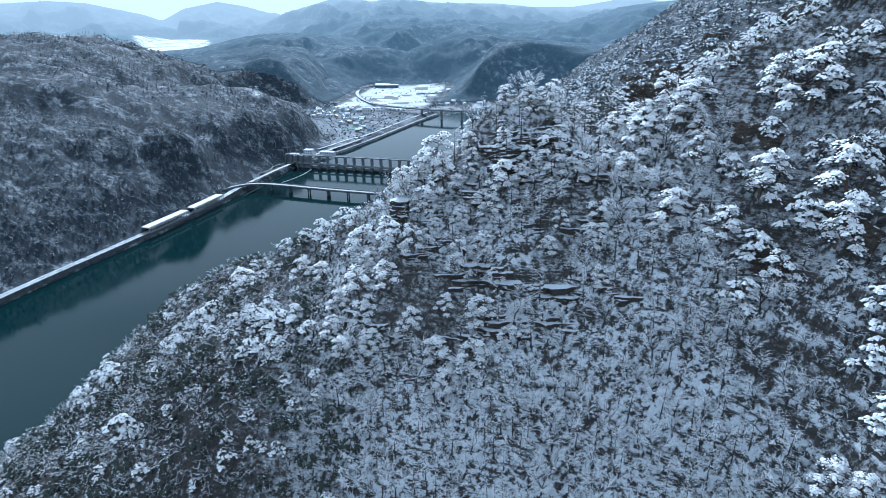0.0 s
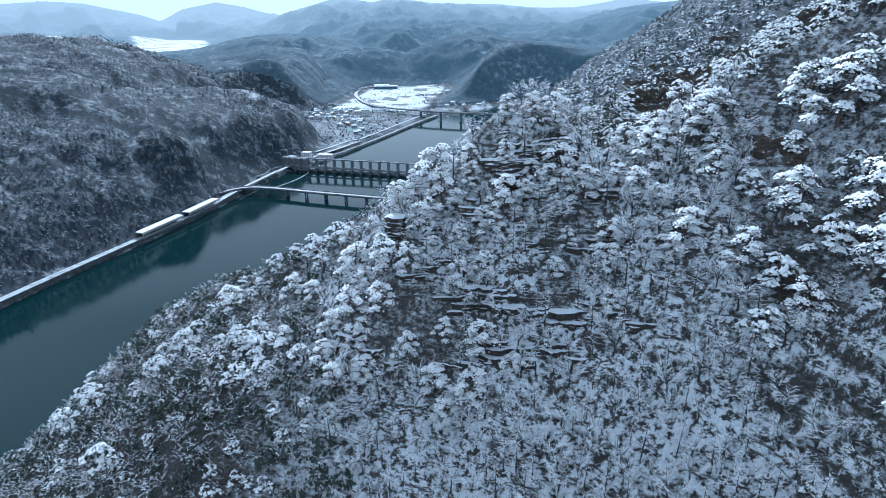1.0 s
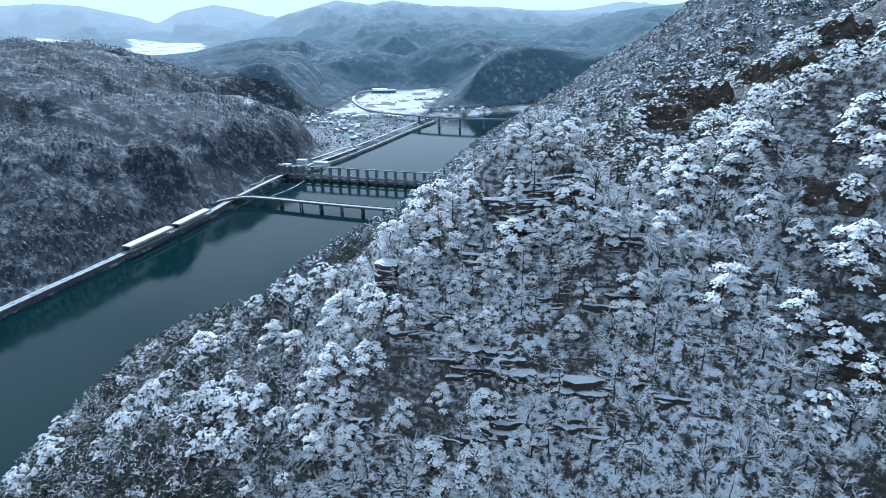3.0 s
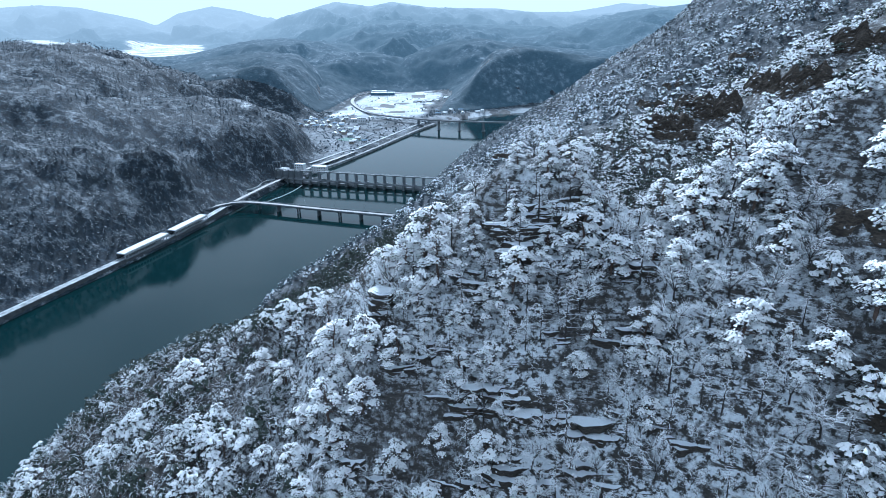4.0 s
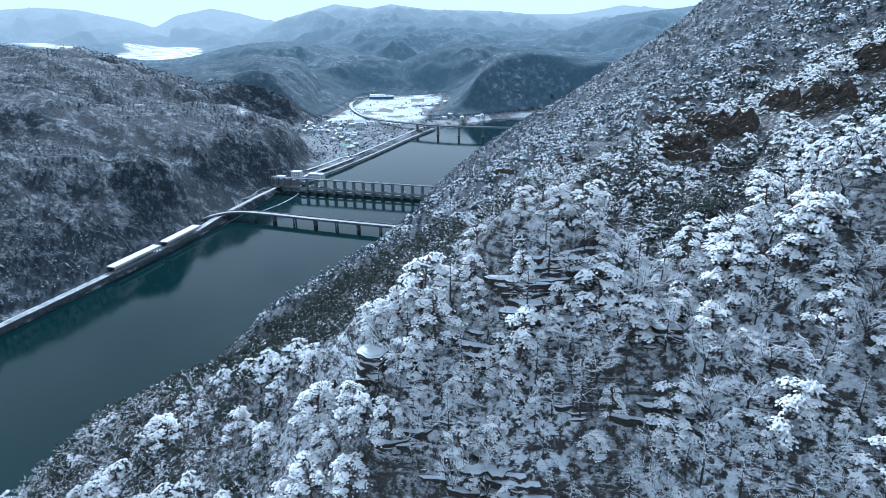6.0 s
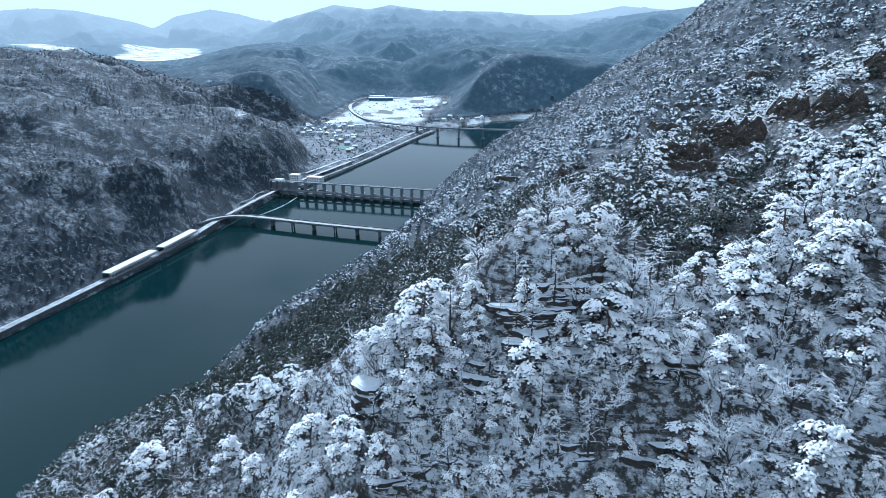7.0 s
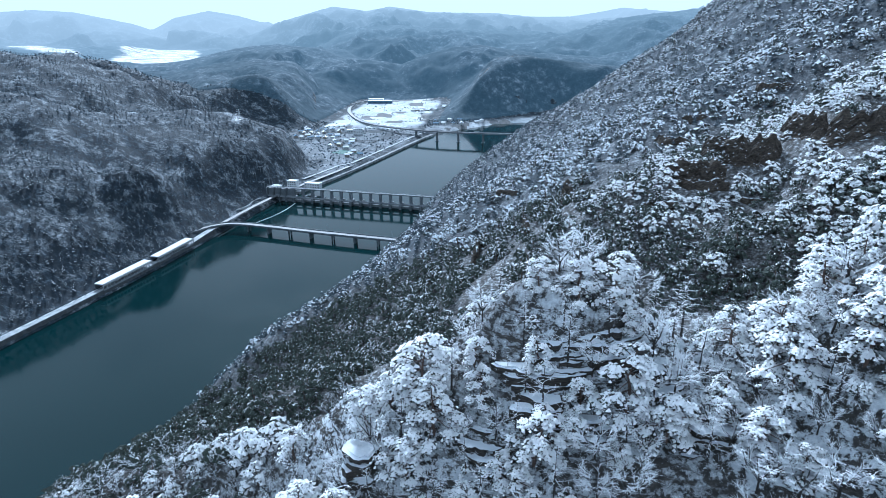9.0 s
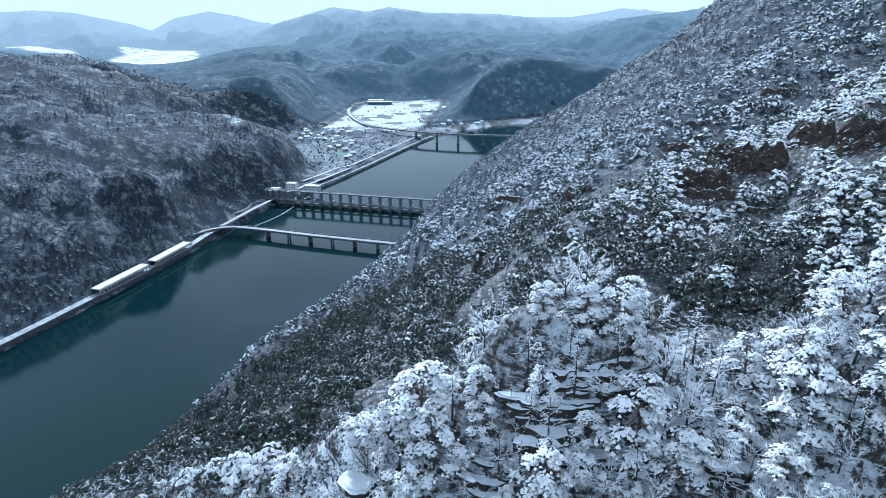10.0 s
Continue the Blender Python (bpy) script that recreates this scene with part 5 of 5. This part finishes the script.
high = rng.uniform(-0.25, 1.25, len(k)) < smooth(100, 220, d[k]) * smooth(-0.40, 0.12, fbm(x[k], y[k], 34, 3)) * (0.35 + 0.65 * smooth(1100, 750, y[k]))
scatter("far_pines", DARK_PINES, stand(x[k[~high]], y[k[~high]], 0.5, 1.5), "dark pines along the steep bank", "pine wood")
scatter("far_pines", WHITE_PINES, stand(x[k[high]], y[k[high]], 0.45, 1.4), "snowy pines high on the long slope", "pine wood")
k = thin(x, y, seen & (pg <= 0.0), 9.0)
scatter("bare_wood", LO_BARES, stand(x[k], y[k], 0.6, 1.1), "leafless brushwood on the rocky spur", "bare wood")
x, y = spots_in(30000, -80, 640, 700, 1500)
d, side = river_side(x, y)
seen = (side > 0) & (d > 3) & (x < 0.8 * y)
pg = fbm(x, y, 80, 3)
k = thin(x, y, seen & (pg > -0.25), 6.4)
high = rng.uniform(-0.25, 1.25, len(k)) < smooth(100, 220, d[k]) * smooth(-0.40, 0.12, fbm(x[k], y[k], 34, 3)) * (0.35 + 0.65 * smooth(1100, 750, y[k]))
scatter("far_pines", DARK_PINES, stand(x[k[~high]], y[k[~high]], 0.8, 1.4), "dark snow-dusted pines on the far slope", "pine wood")
scatter("far_pines", WHITE_PINES, stand(x[k[high]], y[k[high]], 0.7, 1.3), "snowy pines on the far slope", "pine wood")
k = thin(x, y, seen & (pg <= 0.0), 6.5)
scatter("far_woods", FAR_BARES, stand(x[k], y[k], 0.5, 0.8), "grey leafless woods on the far slope", "bare wood")
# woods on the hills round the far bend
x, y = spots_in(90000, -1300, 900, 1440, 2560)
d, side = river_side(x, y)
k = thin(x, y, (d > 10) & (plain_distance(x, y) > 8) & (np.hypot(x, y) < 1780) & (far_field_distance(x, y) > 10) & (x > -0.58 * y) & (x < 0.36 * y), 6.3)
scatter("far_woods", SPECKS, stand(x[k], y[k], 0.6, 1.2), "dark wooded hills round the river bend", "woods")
# tree belts on the valley floor
x, y = spots_in(5000, -380, 60, 1180, 2250)
d, side = river_side(x, y)
belt = (side < 0) & (d > 20) & (plain_distance(x, y) < 8) & (fbm(x, y, 70, 3) > 0.10 - 0.50 * smooth(1720, 1560, y))
k = thin(x, y, belt, 5.5)
k = k[[all(math.hypot(x[i] - q[0], y[i] - q[1]) > 10 for q in spots) for i in k]]
scatter("tree_belts", FAR_BARES + SPECKS, stand(x[k], y[k], 0.5, 1.0), "grey leafless tree belts on the snowy valley floor", "tree belts")
# left bank
x, y = spots_in(60000, -1000, -180, 420, 1500)
d, side = river_side(x, y)
seen = (side < 0) & (d > 27) & (-x < 60 + 0.85 * y) & (plain_distance(x, y) > 6) & (clearing(x, y) < 0.3)
pg = fbm(x + 500, y, 120, 4)
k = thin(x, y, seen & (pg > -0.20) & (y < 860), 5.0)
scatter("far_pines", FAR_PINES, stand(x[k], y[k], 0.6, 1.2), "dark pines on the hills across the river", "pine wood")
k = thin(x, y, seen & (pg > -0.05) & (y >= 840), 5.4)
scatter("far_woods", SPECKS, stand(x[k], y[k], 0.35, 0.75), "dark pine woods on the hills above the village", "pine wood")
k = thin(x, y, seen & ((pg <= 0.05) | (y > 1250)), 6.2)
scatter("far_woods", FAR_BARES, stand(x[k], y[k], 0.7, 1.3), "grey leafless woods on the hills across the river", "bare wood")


# ---------------------------------------------------------------- rocks
def rock_outcrop(seed, x, y, turn, w, h, label):
    """A crag that breaks out of the slope: a stepped, fissured face of strata, its top running back into the hill."""
    rr = random.Random(seed)
    e = 6.0
    gx, gy = float(land(x + e, y) - land(x - e, y)) / (2 * e), float(land(x, y + e) - land(x, y - e)) / (2 * e)
    g = min(1.3, max(0.45, math.hypot(gx, gy)))
    up = math.degrees(math.atan2(gy, gx)) - 90 + turn
    d = 4.0
    z0 = float(land(x, y)) - g * d / 2
    nu, nz = max(8, int(w / 0.8)), max(6, int(h / 0.6))
    bm = bmesh.new()
    grid = []
    for k in range(nz + 1):
        f = k / nz
        shelf = rr.uniform(-0.2, 0.2)
        ln = []
        for i in range(nu + 1):
            u = i / nu
            q = Vector((seed * 3.7 + u * w * 0.28, f * h * 0.35, 0.5))
            edge = min(1.0, 5 * min(u, 1 - u) + 0.12) ** 0.5
            hh = h * (0.45 + 0.55 * edge) * (0.8 + 0.40 * noise.noise(Vector((seed + u * w * 0.20, 3.1, 0))) + 0.12 * noise.noise(Vector((seed + u * w * 0.9, 7.3, 0)))) + 0.07 * (u - 0.5) * w
            px = (u - 0.5) * w + rr.uniform(-0.15, 0.15)
            py = -d / 2 + 0.22 * f * h + (1 - edge) * d * 0.40 + shelf + 2.2 * noise.noise(q * 0.8) + 0.9 * noise.noise(q * 3.1)
            ln.append(bm.verts.new((px, py, -3.0 + f * (hh + 3.0) + rr.uniform(-0.1, 0.1))))
        grid.append(ln)
    for r in range(1, 4):
        ln = []
        for i in range(nu + 1):
            v = grid[nz][i].co
            ln.append(bm.verts.new((v.x * (1 - 0.04 * r), v.y + (0.5, 1.2, 1.9)[r - 1], v.z + (0.12, -0.1, -6.0)[r - 1] + 0.4 * noise.noise(Vector((v.x, r * 2.0, seed))))))
        grid.append(ln)
    for a, b in zip(grid[:-1], grid[1:]):
        for i in range(nu):
            bm.faces.new((a[i], a[i + 1], b[i + 1], b[i]))
    bm.faces.new([r[0] for r in grid][::-1])
    bm.faces.new([r[-1] for r in grid])
    t = part("rock_outcrop", bm, MAT_ROCK, None)
    t.matrix_world = pose(x, y, z0, 0, 0, up)
    return tagged(t, label, "rock", "rock outcrops on the slopes")


for i, (x, y, turn, w, h, label) in enumerate((
        (82, 148, -12.5, 18, 9, "large brown crag of layered stone"), (98, 140, -15, 16, 8, "large brown crag of layered stone"),
        (88, 172, -7.5, 14, 7, "dark crag among snowy pines"),
        (140, 380, 12.5, 36, 17, "dark overhanging cliff of brown rock"), (118, 372, 7.5, 26, 13, "dark cliff of brown rock"),
        (163, 372, 15, 26, 15, "dark cliff of brown rock"), (172, 345, 17.5, 26, 15, "tall bare brown cliff face"),
        (195, 352, 15, 24, 15, "tall bare brown cliff face"), (70, 425, 5, 28, 14, "brown cliff with snowy trees above"),
        (45, 400, 2.5, 20, 9, "brown cliff with snowy trees above"), (20, 410, 0, 22, 11, "dark layered cliff above the river"),
        (100, 250, 10, 18, 8, "dark crag beside the gully"), (120, 262, 12.5, 18, 10, "dark crag beside the gully"))):
    rock_outcrop(200 + i, x, y, turn, w, h, label)

def slab_outline(rr, length, depth):
    """A jagged slab seen from above: its broken front edge, then its back."""
    n = max(4, int(length / 0.9))
    skew, bite = rr.uniform(-0.25, 0.25), 0.0
    front = []
    for i in range(n + 1):
        if rr.random() < 0.4:
            bite = rr.uniform(-0.9, 0.9)
        u = i / n - 0.5
        front.append((length * u + rr.uniform(-0.25, 0.25), -depth / 2 + skew * length * u + 0.8 * depth * abs(u) ** 3 * 4 + bite + rr.uniform(-0.25, 0.25)))
    return front + [(length * 0.46, depth / 2), (0.0, depth / 2 + rr.uniform(0, 0.5)), (-length * 0.46, depth / 2)]


def slab_mesh(outline, z0, z1, tilt, rr, rough=0.12):
    bm = bmesh.new()
    low = [bm.verts.new((x + rr.uniform(-rough, rough), y + rr.uniform(-rough, rough) + 0.15, z0 + tilt * x)) for x, y in outline]
    top = [bm.verts.new((x, y, z1 + tilt * x + rr.uniform(-rough, rough))) for x, y in outline]
    n = len(outline)
    for i in range(n):
        k = (i + 1) % n
        bm.faces.new((low[i], low[k], top[k], top[i]))
    bm.faces.new(top)
    bm.faces.new(low[::-1])
    bmesh.ops.triangulate(bm, faces=[f for f in bm.faces if len(f.verts) > 4])
    bmesh.ops.recalc_face_normals(bm, faces=bm.faces)
    return bm


def rock_stack(seed, x, y, length, count, label, turn=0.0, thick=0.9, depth=2.6, rise=None, snowy=False):
    """Layered rock: slabs stepped back one above the other up the slope, each with snow lying on it."""
    rr = random.Random(seed)
    gx, gy = float(land(x + 5, y) - land(x - 5, y)) / 10, float(land(x, y + 5) - land(x, y - 5)) / 10
    g = min(1.4, max(0.35, math.hypot(gx, gy)))
    step = thick / g if rise is None else rise
    t = thing("rock_outcrop", pose(x, y, float(land(x, y)), 0, 0, 0.6 * (math.degrees(math.atan2(gy, gx)) - 90) + turn), label, "rock", "rock outcrops on the slopes")
    tilt, z = rr.uniform(0.03, 0.14), -1.9
    for k in range(count):
        h = thick * rr.uniform(0.45, 1.9)
        run = length * rr.uniform(0.30, 0.95) if rise is None else length * rr.uniform(0.72, 1.05)
        dx, dy = rr.uniform(-0.38, 0.38) * (length if rise is None else 2.0), k * step + rr.uniform(-0.3, 0.3) * (3.0 if rise is None else 1.0)
        line = [(px + dx, py + dy) for px, py in slab_outline(rr, run, depth)]
        part("slab", slab_mesh(line, z - 0.5, z + h, tilt, rr), MAT_ROCK_FACE, t)
        if snowy and rr.random() < 0.55 or k == count - 1 and rise is not None:
            cx, cy = sum(p[0] for p in line) / len(line), sum(p[1] for p in line) / len(line)
            part("snow", slab_mesh([(cx + (px - cx) * 0.84 + rr.uniform(-0.3, 0.3), cy + (py - cy) * 0.72 + 0.40 + rr.uniform(-0.3, 0.3)) for px, py in line], z + h - 0.15, z + h + rr.uniform(0.15, 0.4), tilt, rr, 0.08), MAT_SNOW, t, "snow lying on the ledge")
        z += h * 0.98
    return t


rock_stack(903, -15.6, 198.0, 7.5, 7, "square rock pillar of layered grey stone with a snow cap", 4, 1.2, 5.0, 0.10)
for i, (x, y, length, count) in enumerate((
        (33, 199, 13, 6), (26, 198, 12, 5), (18, 197, 12, 5), (9, 195, 11, 4), (22, 192, 13, 4), (12, 190, 10, 4), (30, 190, 9, 3), (39, 197, 9, 4),
        (-4, 195, 8, 3), (48, 186, 10, 4), (-8, 184, 11, 3), (4, 176, 13, 4), (16, 172, 14, 4), (28, 168, 13, 4),
        (38, 165, 12, 4), (-20, 172, 12, 4), (-32, 180, 10, 3), (22, 162, 14, 4), (36, 158, 12, 3), (6, 165, 12, 4), (50, 160, 10, 3), (-12, 164, 12, 4),
        (-28, 166, 10, 3), (-44, 190, 9, 3), (14, 182, 12, 3), (30, 180, 12, 3), (44, 176, 9, 3), (0, 186, 9, 3))):
    rock_stack(910 + i, x, y, length * 1.2, count + 1, "layered dark rock ledges with patches of snow", snowy=y > 188)
lx, ly = spots_in(500, -150, 260, 335, 560)
ls = thin(lx, ly, (river_side(lx, ly)[1] > 0) & (river_side(lx, ly)[0] > 14), 17)
for i, k in enumerate(ls[:110]):
    gx, gy = float(land(lx[k] + 6, ly[k]) - land(lx[k] - 6, ly[k])), float(land(lx[k], ly[k] + 6) - land(lx[k], ly[k] - 6))
    if gy < 2.5 or abs(gx) > 1.2 * gy:
        continue
    rock_outcrop(600 + i, lx[k], ly[k], random.uniform(-14, 14), random.uniform(10, 24), random.uniform(2.5, 7), "dark layered crag on the wooded spur")


# ---------------------------------------------------------------- switchyard, pylon and stone wall beside the dam
def gantry(x, y, turn):
    g = thing("gantry", pose(x, y, float(land(x, y)), 0, 0, turn), "grey steel switchyard gantry beside the dam", "gantry", "switchyard gantries")
    for sx in (-5, 0, 5):
        part("post", boxes((sx - 0.22, sx + 0.22, -0.22, 0.22, -2.5, 8.5)), MAT_STEEL, g)
    part("beam", boxes((-5.5, 5.5, -0.3, 0.3, 8.0, 8.6)), MAT_STEEL, g)
    for sx in (-3.6, -1.4, 1.4, 3.6):
        part("insulator", boxes((sx - 0.15, sx + 0.15, -0.15, 0.15, 6.6, 8.0)), MAT_WHITE, g)


for i in range(8):
    gantry(-306 + 13 * (i % 4) - 6 * (i // 4), 1040 + 22 * (i // 4) - 3 * (i % 4), -14)
wall_line = resample([(-318, 915), (-296, 935), (-280, 962), (-283, 985), (-275, 1004)], 5)
tagged(ribbon("retaining_wall", wall_line, 0.5, -0.5, 10.6, 13, MAT_PLASTER), "pale curved stone wall beside the dam road", "wall", kind="structure")


def pylon(x, y):
    base = float(land(x, y))
    t = thing("pylon", pose(x, y, base, 0, 0, 30), "slim steel lattice pylon on the wooded hill", "pylon")
    h, w = 30.0, 3.2
    for sx in (-1, 1):
        for sy in (-1, 1):
            v, f = [], []
            tube(v, f, (sx * w, sy * w, -1.5), (sx * 0.5, sy * 0.5, h), 0.22, 0.14, 4)
            ob = new("leg", mesh_from("leg", v, f, MAT_WHITE))
            ob.parent = t
    for k in range(7):
        z0, z1 = h * k / 7, h * (k + 1) / 7
        a, b = w + (0.5 - w) * k / 7, w + (0.5 - w) * (k + 1) / 7
        for sx, sy, ex, ey in ((-1, -1, 1, -1), (1, -1, 1, 1), (1, 1, -1, 1), (-1, 1, -1, -1)):
            v, f = [], []
            tube(v, f, (sx * a, sy * a, z0), (ex * b, ey * b, z1), 0.10, 0.10, 3)
            ob = new("brace", mesh_from("brace", v, f, MAT_WHITE))
            ob.parent = t
    for z0, reach in ((21, 6.0), (25, 5.0), (29, 4.0)):
        part("crossarm", boxes((-reach, reach, -0.25, 0.25, z0, z0 + 0.5)), MAT_WHITE, t)


pylon(-385, 1290)
